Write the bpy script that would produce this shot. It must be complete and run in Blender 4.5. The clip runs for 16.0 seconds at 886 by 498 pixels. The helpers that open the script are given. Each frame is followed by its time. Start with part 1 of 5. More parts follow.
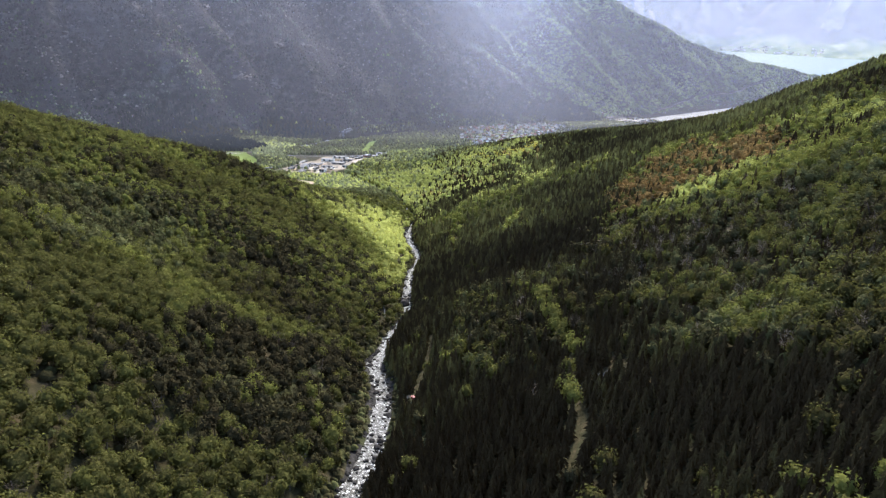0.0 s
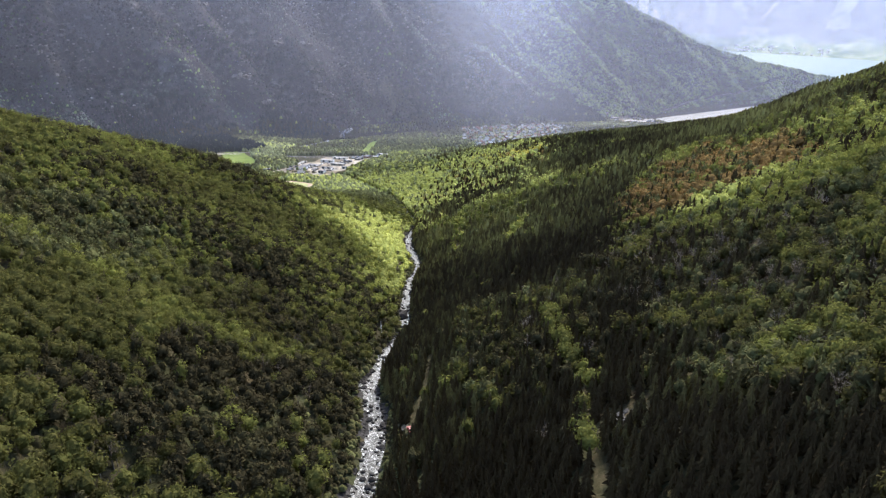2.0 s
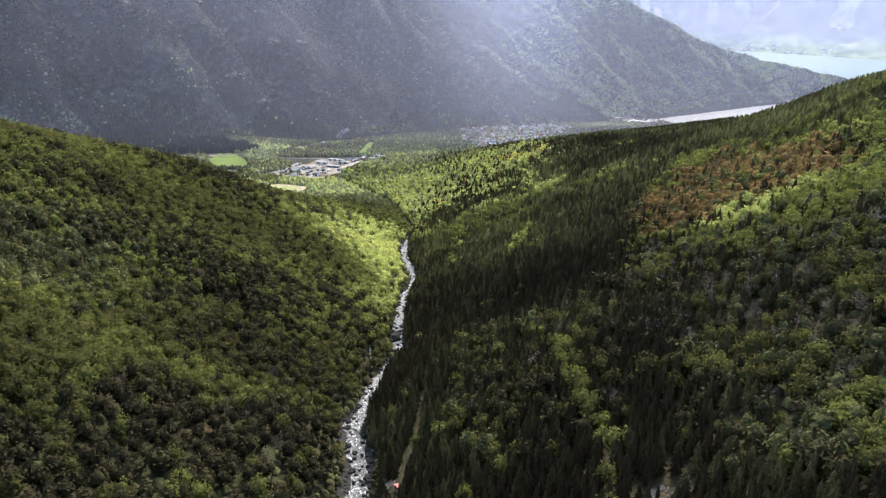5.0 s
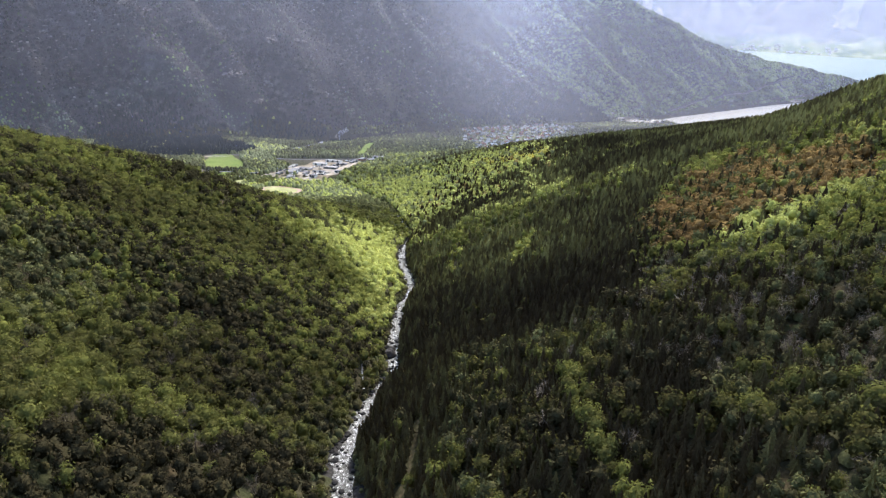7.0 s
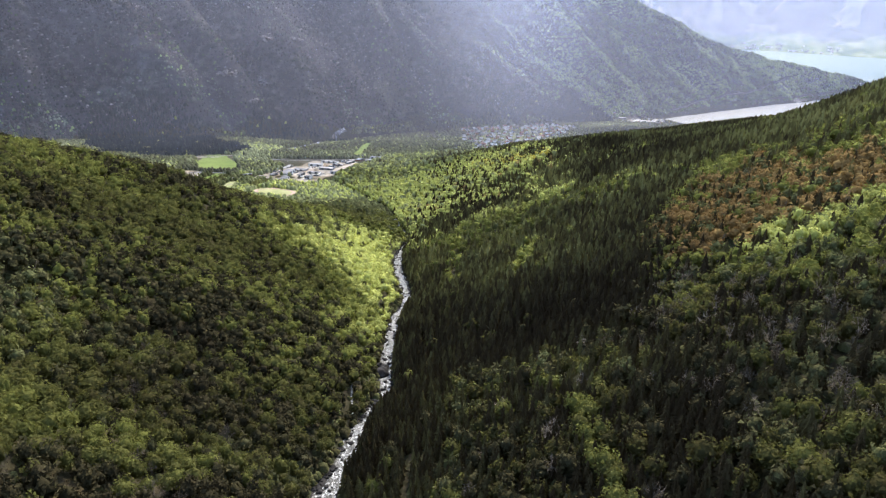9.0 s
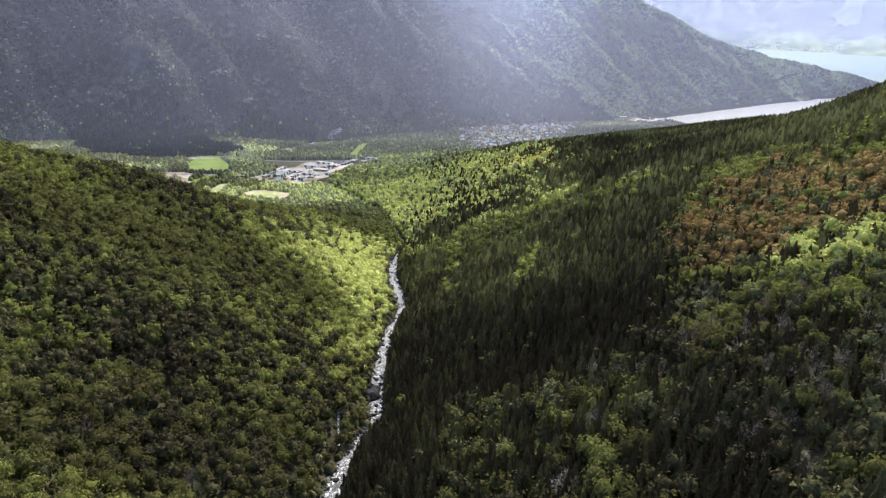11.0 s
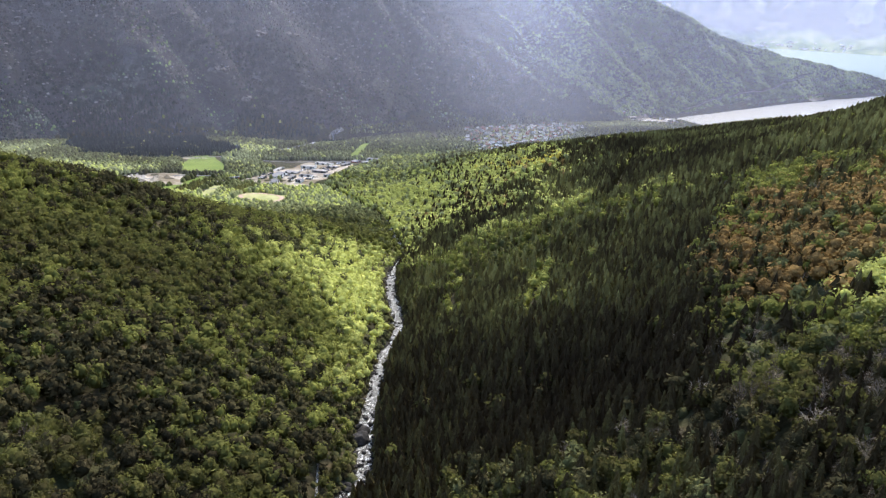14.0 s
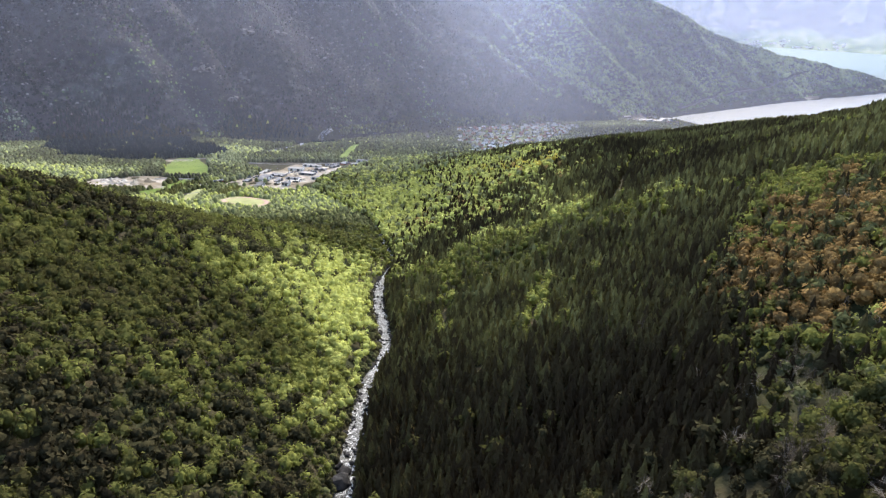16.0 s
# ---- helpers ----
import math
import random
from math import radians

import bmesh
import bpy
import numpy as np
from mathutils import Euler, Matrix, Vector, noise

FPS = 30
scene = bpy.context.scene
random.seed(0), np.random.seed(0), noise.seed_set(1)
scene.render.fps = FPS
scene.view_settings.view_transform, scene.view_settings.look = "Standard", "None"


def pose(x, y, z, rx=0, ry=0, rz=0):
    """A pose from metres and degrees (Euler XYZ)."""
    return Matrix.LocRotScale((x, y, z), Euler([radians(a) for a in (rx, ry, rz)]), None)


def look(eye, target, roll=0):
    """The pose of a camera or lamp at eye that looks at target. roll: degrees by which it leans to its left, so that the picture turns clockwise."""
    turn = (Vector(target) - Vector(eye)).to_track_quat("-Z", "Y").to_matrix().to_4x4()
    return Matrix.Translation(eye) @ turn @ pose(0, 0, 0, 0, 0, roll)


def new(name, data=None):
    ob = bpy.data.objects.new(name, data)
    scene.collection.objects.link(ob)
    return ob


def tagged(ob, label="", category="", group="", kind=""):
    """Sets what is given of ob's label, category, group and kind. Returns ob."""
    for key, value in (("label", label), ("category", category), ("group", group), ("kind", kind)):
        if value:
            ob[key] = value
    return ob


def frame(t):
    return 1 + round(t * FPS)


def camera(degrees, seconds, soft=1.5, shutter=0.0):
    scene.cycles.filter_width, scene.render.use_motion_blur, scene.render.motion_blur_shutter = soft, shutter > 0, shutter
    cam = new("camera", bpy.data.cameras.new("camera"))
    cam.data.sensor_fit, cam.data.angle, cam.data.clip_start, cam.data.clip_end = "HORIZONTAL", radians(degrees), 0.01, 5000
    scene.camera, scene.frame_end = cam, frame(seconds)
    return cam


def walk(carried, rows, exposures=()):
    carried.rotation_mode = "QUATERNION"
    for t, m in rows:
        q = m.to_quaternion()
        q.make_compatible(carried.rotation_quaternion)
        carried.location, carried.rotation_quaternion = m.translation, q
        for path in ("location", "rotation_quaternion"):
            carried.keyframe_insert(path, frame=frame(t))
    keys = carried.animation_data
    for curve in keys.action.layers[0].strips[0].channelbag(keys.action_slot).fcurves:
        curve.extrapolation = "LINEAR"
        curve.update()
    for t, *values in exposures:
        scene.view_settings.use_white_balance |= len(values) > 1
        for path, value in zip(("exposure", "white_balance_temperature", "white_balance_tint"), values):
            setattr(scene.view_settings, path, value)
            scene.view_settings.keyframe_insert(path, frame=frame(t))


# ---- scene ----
EXPOSURE = 1.76
cam = camera(65.58, 16.0, soft=1.3)
ROWS = [
    (0.0, 0.00, 0.00, 391.00, 69.000, -0.000, 0.000),
    (0.5, 0.30, 7.04, 390.15, 68.988, -0.025, 0.088),
    (1.0, 0.60, 14.04, 389.29, 68.979, -0.039, 0.123),
    (1.5, 0.92, 21.02, 388.40, 68.981, -0.068, 0.186),
    (2.0, 1.25, 27.96, 387.49, 68.957, -0.080, 0.250),
    (2.5, 1.58, 34.89, 386.55, 68.944, -0.098, 0.270),
    (3.0, 1.92, 41.80, 385.60, 68.951, -0.090, 0.359),
    (3.5, 2.27, 48.70, 384.63, 68.954, -0.086, 0.339),
    (4.0, 2.62, 55.59, 383.64, 68.938, -0.087, 0.294),
    (6.5, 4.43, 90.09, 378.38, 68.918, -0.098, 0.255),
    (7.0, 4.79, 97.03, 377.27, 68.915, -0.123, 0.365),
    (7.5, 5.16, 104.00, 376.15, 68.915, -0.139, 0.348),
    (8.0, 5.52, 111.01, 375.01, 68.902, -0.141, 0.427),
    (8.5, 5.88, 118.05, 373.85, 68.885, -0.138, 0.369),
    (9.0, 6.24, 125.14, 372.68, 68.867, -0.117, 0.332),
    (11.5, 7.97, 161.46, 366.59, 68.812, 0.001, 0.179),
    (12.0, 8.30, 168.94, 365.34, 68.801, 0.016, 0.335),
    (12.5, 8.62, 176.51, 364.07, 68.790, -0.018, 0.412),
    (13.0, 8.94, 184.17, 362.80, 68.801, -0.094, 0.519),
    (13.5, 9.25, 191.94, 361.51, 68.787, -0.120, 0.649),
    (14.0, 9.55, 199.81, 360.22, 68.749, -0.167, 0.676),
    (14.5, 9.85, 207.80, 358.91, 68.729, -0.159, 0.539),
    (15.0, 10.14, 215.91, 357.60, 68.729, -0.140, 0.345),
    (15.5, 10.42, 224.15, 356.29, 68.723, -0.124, 0.206),
    (16.0, 10.69, 232.53, 354.97, 68.726, -0.108, 0.045),
]
walk(cam, [(t, pose(x, y, z, rx, ry, rz)) for t, x, y, z, rx, ry, rz in ROWS], [(0.0, EXPOSURE), (16.0, EXPOSURE)])

# ---- light: a high spring sun ahead of the camera, a little to its right ----
SUN_AZIMUTH, SUN_HEIGHT = 16.0, 42.0
world = bpy.data.worlds.new("sky")
scene.world = world
world.use_nodes = True
sky = world.node_tree.nodes.new("ShaderNodeTexSky")
sky.sky_type, sky.sun_disc = "NISHITA", False
sky.sun_elevation, sky.sun_rotation = radians(SUN_HEIGHT), radians(SUN_AZIMUTH)
sky.air_density, sky.dust_density = 1.0, 1.5
ground_light = world.node_tree.nodes["Background"]
ground_light.inputs["Strength"].default_value = 0.15
world.node_tree.links.new(sky.outputs["Color"], ground_light.inputs["Color"])
sun = new("sun", bpy.data.lights.new("sun", "SUN"))
sun.data.energy, sun.data.angle, sun.data.color = 1.9, radians(11.0), (1.0, 0.95, 0.86)
to_sun = Vector((math.sin(radians(SUN_AZIMUTH)) * math.cos(radians(SUN_HEIGHT)), math.cos(radians(SUN_AZIMUTH)) * math.cos(radians(SUN_HEIGHT)), math.sin(radians(SUN_HEIGHT))))
sun.matrix_world = look(tuple(to_sun * 900), (0, 0, 0))

# ---- materials ----
def material(name):
    m = bpy.data.materials.new(name)
    m.use_nodes = True
    t = m.node_tree
    return m, t, t.nodes["Principled BSDF"]


def node(t, kind, **values):
    n = t.nodes.new("ShaderNode" + kind)
    for key, value in values.items():
        n.inputs[key.replace("_", " ")].default_value = value
    return n


def noise_node(t, scale, detail=4.0, roughness=0.55, distortion=0.0):
    place = node(t, "NewGeometry")
    n = node(t, "TexNoise", Scale=scale, Detail=detail, Roughness=roughness, Distortion=distortion)
    t.links.new(place.outputs["Position"], n.inputs["Vector"])
    return n.outputs["Fac"]


def ramp_node(t, fac, stops):
    r = node(t, "ValToRGB")
    while len(r.color_ramp.elements) < len(stops):
        r.color_ramp.elements.new(0.5)
    for e, (at, colour) in zip(r.color_ramp.elements, stops):
        e.position, e.color = at, (*colour, 1)
    t.links.new(fac, r.inputs["Fac"])
    return r.outputs["Color"]


def mix_node(t, fac, a, b, blend="MIX"):
    m = t.nodes.new("ShaderNodeMix")
    m.data_type, m.blend_type = "RGBA", blend
    for socket, value in ((m.inputs[0], fac), (m.inputs[6], a), (m.inputs[7], b)):
        if isinstance(value, (int, float)):
            socket.default_value = value
        elif isinstance(value, tuple):
            socket.default_value = (*value, 1)
        else:
            t.links.new(value, socket)
    return m.outputs[2]


def maths(t, kind, a, b):
    m = t.nodes.new("ShaderNodeMath")
    m.operation = kind
    for socket, value in zip(m.inputs, (a, b)):
        if isinstance(value, (int, float)):
            socket.default_value = value
        else:
            t.links.new(value, socket)
    return m.outputs[0]


def bumped(t, shader, fac, strength, distance):
    b = node(t, "Bump", Strength=strength, Distance=distance)
    t.links.new(fac, b.inputs["Height"])
    t.links.new(b.outputs["Normal"], shader.inputs["Normal"])


def surface(name, stops, scale, rough=0.9, fine=None, bump=0.0, depth=0.3, blotch=None, detail=5.0):
    """A plain surface: a colour ramp over one grain, with larger blotches over it."""
    m, t, p = material(name)
    grain = noise_node(t, scale, detail)
    colour = ramp_node(t, grain, stops)
    if blotch:
        size, tone, low, high = blotch
        big = noise_node(t, size, 4.0, 0.6, 0.4)
        colour = mix_node(t, ramp_node(t, big, [(low, (0, 0, 0)), (high, (1, 1, 1))]), colour, tone)
    t.links.new(colour, p.inputs["Base Color"])
    p.inputs["Roughness"].default_value = rough
    p.inputs["Specular IOR Level"].default_value = 0.06
    if bump:
        bumped(t, p, noise_node(t, fine or scale * 4, 5.0), bump, depth)
    return m


def foliage(name, stops, through_share=0.3):
    """Leaves and needles: the tint of each tree picks its colour, each spray varies a little; light passes through."""
    m, t, p = material(name)
    t.nodes.remove(p)
    tint = t.nodes.new("ShaderNodeAttribute")
    tint.attribute_name = "tint"
    spray = node(t, "NewGeometry")
    thing = node(t, "ObjectInfo")
    fac = maths(t, "ADD", tint.outputs["Fac"], maths(t, "MULTIPLY", maths(t, "SUBTRACT", spray.outputs["Random Per Island"], 0.5), 0.14))
    fac = maths(t, "ADD", fac, maths(t, "MULTIPLY", maths(t, "SUBTRACT", thing.outputs["Random"], 0.5), 0.22))
    tufts = noise_node(t, 1.5, 3.0, 0.6)
    fac = maths(t, "ADD", fac, maths(t, "MULTIPLY", maths(t, "SUBTRACT", tufts, 0.5), 0.32))
    colour = ramp_node(t, fac, stops)
    d, l, mix = node(t, "BsdfDiffuse"), node(t, "BsdfTranslucent"), node(t, "MixShader", Fac=through_share)
    t.links.new(colour, d.inputs["Color"])
    bumped(t, d, tufts, 0.75, 0.6)
    t.links.new(mix_node(t, 0.25, colour, (0.23, 0.25, 0.06)) if through_share > 0.25 else colour, l.inputs["Color"])
    t.links.new(d.outputs[0], mix.inputs[1])
    t.links.new(l.outputs[0], mix.inputs[2])
    t.links.new(mix.outputs[0], t.nodes["Material Output"].inputs["Surface"])
    return m


# palest birch, pine and spruce stops serve trees painted sunlit through their tint
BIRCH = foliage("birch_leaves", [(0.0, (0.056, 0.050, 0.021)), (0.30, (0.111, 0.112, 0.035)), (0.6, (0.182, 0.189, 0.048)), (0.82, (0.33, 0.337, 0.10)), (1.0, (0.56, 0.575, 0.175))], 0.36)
PINE = foliage("pine_needles", [(0.0, (0.034, 0.028, 0.016)), (0.4, (0.060, 0.054, 0.026)), (0.70, (0.130, 0.134, 0.055)), (1.0, (0.32, 0.330, 0.155))], 0.20)
SPRUCE = foliage("spruce_needles", [(0.0, (0.046, 0.032, 0.018)), (0.4, (0.082, 0.062, 0.030)), (0.7, (0.162, 0.140, 0.054)), (1.0, (0.32, 0.292, 0.112))], 0.16)
RUSTY = foliage("rusty_leaves", [(0.0, (0.115, 0.076, 0.036)), (0.5, (0.200, 0.128, 0.050)), (1.0, (0.30, 0.20, 0.078))], 0.2)
YELLOW = foliage("yellow_leaves", [(0.0, (0.34, 0.25, 0.05)), (0.5, (0.42, 0.33, 0.06)), (1.0, (0.50, 0.42, 0.09))], 0.25)
TWIGS = foliage("bare_twigs", [(0.0, (0.055, 0.046, 0.036)), (0.5, (0.11, 0.092, 0.072)), (1.0, (0.19, 0.162, 0.13))], 0.10)
HILL_LEAF = foliage("hillside_leaves", [(0.0, (0.042, 0.062, 0.026)), (0.5, (0.130, 0.172, 0.070)), (1.0, (0.28, 0.34, 0.14))], 0.24)
SCRUB = foliage("leafless_scrub", [(0.0, (0.030, 0.026, 0.026)), (0.35, (0.052, 0.045, 0.044)), (0.65, (0.080, 0.070, 0.067)), (1.0, (0.12, 0.105, 0.10))], 0.10)
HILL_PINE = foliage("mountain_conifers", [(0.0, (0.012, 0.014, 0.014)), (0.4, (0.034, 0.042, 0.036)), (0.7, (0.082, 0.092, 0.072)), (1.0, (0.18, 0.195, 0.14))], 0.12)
BARK = surface("bark", [(0.3, (0.05, 0.04, 0.03)), (0.7, (0.22, 0.20, 0.17))], 0.8, bump=0.4)
FLOOR = surface("forest_floor", [(0.3, (0.024, 0.022, 0.012)), (0.5, (0.044, 0.038, 0.020)), (0.7, (0.075, 0.056, 0.032))], 0.25, bump=0.8, fine=0.6, depth=0.8,
                blotch=(0.02, (0.040, 0.044, 0.020), 0.45, 0.65))

HEATH = surface("mountain_heath", [(0.35, (0.014, 0.015, 0.013)), (0.5, (0.036, 0.036, 0.031)), (0.65, (0.095, 0.086, 0.078))], 0.06, bump=0.8, fine=0.2, depth=3.0, detail=8.0,
                blotch=(0.009, (0.050, 0.045, 0.046), 0.42, 0.62))


def crag():
    """Mountain side: grey ledges and slabs of uneven tone, heath and scrub between them."""
    m, t, p = material("mountain_rock")
    big, middle, fine = noise_node(t, 0.0055, 6.0, 0.6, 0.8), noise_node(t, 0.030, 9.0, 0.78, 0.5), noise_node(t, 0.11, 6.0, 0.7)
    rock = ramp_node(t, middle, [(0.36, (0.020, 0.018, 0.019)), (0.48, (0.045, 0.040, 0.042)), (0.58, (0.085, 0.076, 0.079)), (0.70, (0.22, 0.195, 0.195))])
    heath = ramp_node(t, fine, [(0.35, (0.022, 0.024, 0.018)), (0.65, (0.052, 0.050, 0.036))])
    colour = mix_node(t, ramp_node(t, big, [(0.40, (0, 0, 0)), (0.60, (1, 1, 1))]), rock, heath)
    t.links.new(colour, p.inputs["Base Color"])
    p.inputs["Roughness"].default_value = 0.9
    bumped(t, p, maths(t, "ADD", middle, maths(t, "MULTIPLY", fine, 0.4)), 1.0, 22.0)
    return m


CRAG = crag()
def far_hillside():
    """The slope across the fjord: green fields along the shore, blue green woods and pale bare patches above them."""
    m, t, p = material("far_hillside")
    xyz = node(t, "SeparateXYZ")
    t.links.new(node(t, "NewGeometry").outputs["Position"], xyz.inputs[0])
    plots = noise_node(t, 0.012, 3.0, 0.5, 0.6)
    field = ramp_node(t, plots, [(0.38, (0.10, 0.15, 0.075)), (0.5, (0.17, 0.22, 0.10)), (0.62, (0.27, 0.29, 0.17))])
    # the blue tone of distance haze is put into the woods' colour
    trees = ramp_node(t, noise_node(t, 0.009, 6.0, 0.65, 0.5), [(0.40, (0.040, 0.062, 0.056)), (0.55, (0.075, 0.105, 0.080)), (0.66, (0.16, 0.18, 0.13)), (0.74, (0.30, 0.30, 0.25))])
    up = maths(t, "ADD", maths(t, "DIVIDE", xyz.outputs["Z"], 150.0), maths(t, "MULTIPLY", maths(t, "SUBTRACT", noise_node(t, 0.006, 4.0), 0.5), 1.1))
    t.links.new(mix_node(t, ramp_node(t, up, [(0.42, (0, 0, 0)), (0.58, (1, 1, 1))]), field, trees), p.inputs["Base Color"])
    p.inputs["Roughness"].default_value, p.inputs["Specular IOR Level"].default_value = 0.9, 0.05
    bumped(t, p, noise_node(t, 0.03, 5.0), 0.6, 8.0)
    return m


HAZY = far_hillside()
MEADOW = surface("meadow_grass", [(0.3, (0.105, 0.145, 0.030)), (0.7, (0.160, 0.195, 0.048))], 0.03, bump=0.3, fine=0.5)
DRY_GRASS = surface("dry_grass", [(0.3, (0.24, 0.25, 0.10)), (0.7, (0.38, 0.36, 0.18))], 0.05, bump=0.3, fine=0.5)
GRAVEL = surface("gravel", [(0.3, (0.24, 0.20, 0.155)), (0.55, (0.40, 0.35, 0.285)), (0.75, (0.56, 0.52, 0.45))], 0.06, bump=0.4, fine=0.4, blotch=(0.022, (0.20, 0.16, 0.11), 0.43, 0.58))
LAWN = surface("town_lawn", [(0.3, (0.070, 0.085, 0.032)), (0.7, (0.115, 0.125, 0.055))], 0.08, blotch=(0.05, (0.15, 0.14, 0.11), 0.5, 0.62))
CLAY = surface("running_track", [(0.3, (0.34, 0.22, 0.17)), (0.7, (0.48, 0.34, 0.28))], 0.2)
ASPHALT = surface("road_asphalt", [(0.3, (0.13, 0.125, 0.12)), (0.7, (0.22, 0.21, 0.20))], 0.3)
DIRT = surface("track_dirt", [(0.3, (0.030, 0.030, 0.013)), (0.5, (0.048, 0.042, 0.022)), (0.7, (0.085, 0.066, 0.042))], 0.6, bump=0.4)
STONE = surface("river_stone", [(0.3, (0.012, 0.011, 0.011)), (0.55, (0.030, 0.028, 0.027)), (0.75, (0.07, 0.066, 0.064))], 0.5, rough=0.75, bump=0.6)
PALE_ROCK = surface("pale_outcrop", [(0.35, (0.07, 0.062, 0.058)), (0.5, (0.16, 0.138, 0.13)), (0.65, (0.30, 0.26, 0.24))], 0.12, rough=0.85, bump=0.8, fine=0.25, depth=2.0)
CLEARED = surface("cleared_slope", [(0.35, (0.14, 0.155, 0.12)), (0.65, (0.28, 0.275, 0.235))], 0.02, bump=0.3)
SLAB = surface("bare_rock_slab", [(0.3, (0.035, 0.032, 0.028)), (0.7, (0.115, 0.105, 0.095))], 0.8, rough=0.85, bump=0.6)


def water(name, deep, rough, scale, bump, depth):
    m, t, p = material(name)
    p.inputs["Base Color"].default_value = (*deep, 1)
    p.inputs["Roughness"].default_value = rough
    p.inputs["IOR"].default_value = 1.33
    p.inputs["Specular IOR Level"].default_value = 0.18
    bumped(t, p, noise_node(t, scale, 4.0), bump, depth)
    return m


FJORD = water("fjord_water", (0.19, 0.27, 0.275), 0.40, 0.05, 0.15, 1.0)


def silty(m):
    """Grey sky glare is painted into the near arm of the fjord; farther out the water turns turquoise."""
    t = m.node_tree
    xyz = node(t, "SeparateXYZ")
    t.links.new(node(t, "NewGeometry").outputs["Position"], xyz.inputs[0])
    out = maths(t, "DIVIDE", maths(t, "SUBTRACT", xyz.outputs["Y"], 2500.0), 700.0)
    streaks = node(t, "TexNoise", Scale=1.0, Detail=3.0)
    squeeze = node(t, "Mapping", Scale=(0.002, 0.012, 1.0), Rotation=(0, 0, 0.5))
    t.links.new(node(t, "NewGeometry").outputs["Position"], squeeze.inputs["Vector"])
    t.links.new(squeeze.outputs[0], streaks.inputs["Vector"])
    arm = ramp_node(t, streaks.outputs["Fac"], [(0.35, (0.160, 0.166, 0.172)), (0.65, (0.185, 0.190, 0.195))])
    t.links.new(mix_node(t, ramp_node(t, out, [(0.0, (0, 0, 0)), (1.0, (1, 1, 1))]), arm, (0.125, 0.200, 0.202)), t.nodes["Principled BSDF"].inputs["Base Color"])


silty(FJORD)


def whitewater():
    m, t, p = material("white_water")
    squeeze = node(t, "Mapping", Scale=(1.25, 0.62, 0.5))
    t.links.new(node(t, "NewGeometry").outputs["Position"], squeeze.inputs["Vector"])
    rush = node(t, "TexNoise", Scale=1.0, Detail=7.0, Roughness=0.62, Distortion=0.8)
    t.links.new(squeeze.outputs[0], rush.inputs["Vector"])
    foam = ramp_node(t, rush.outputs["Fac"], [(0.52, (0, 0, 0)), (0.66, (1, 1, 1))])
    t.links.new(mix_node(t, foam, (0.040, 0.039, 0.034), (0.80, 0.81, 0.81)), p.inputs["Base Color"])
    t.links.new(maths(t, "ADD", maths(t, "MULTIPLY", foam, 0.5), 0.3), p.inputs["Roughness"])
    p.inputs["Specular IOR Level"].default_value = 0.25
    bumped(t, p, noise_node(t, 0.8, 5.0), 0.9, 0.8)
    return m


RAPIDS = whitewater()


def paint(name, colour, rough=0.7):
    m, t, p = material(name)
    n = noise_node(t, 0.6, 5.0)
    t.links.new(mix_node(t, ramp_node(t, n, [(0.3, (0, 0, 0)), (0.8, (1, 1, 1))]), colour, tuple(c * 0.78 for c in colour)), p.inputs["Base Color"])
    p.inputs["Roughness"].default_value = rough
    return m


WHITE, CREAM, RED, OCHRE, GREY = (paint("white_boards", (0.80, 0.80, 0.78)), paint("cream_boards", (0.44, 0.38, 0.28)), paint("red_boards", (0.30, 0.07, 0.05)),
                                  paint("ochre_boards", (0.48, 0.33, 0.14)), paint("grey_boards", (0.16, 0.15, 0.14)))
ROOF_DARK, ROOF_RED, ROOF_PALE = paint("slate_roof", (0.09, 0.09, 0.10), 0.6), paint("tile_roof", (0.24, 0.11, 0.08), 0.7), paint("sheet_metal_roof", (0.46, 0.45, 0.43), 0.7)
GLASS = paint("dark_window", (0.05, 0.06, 0.07), 0.2)


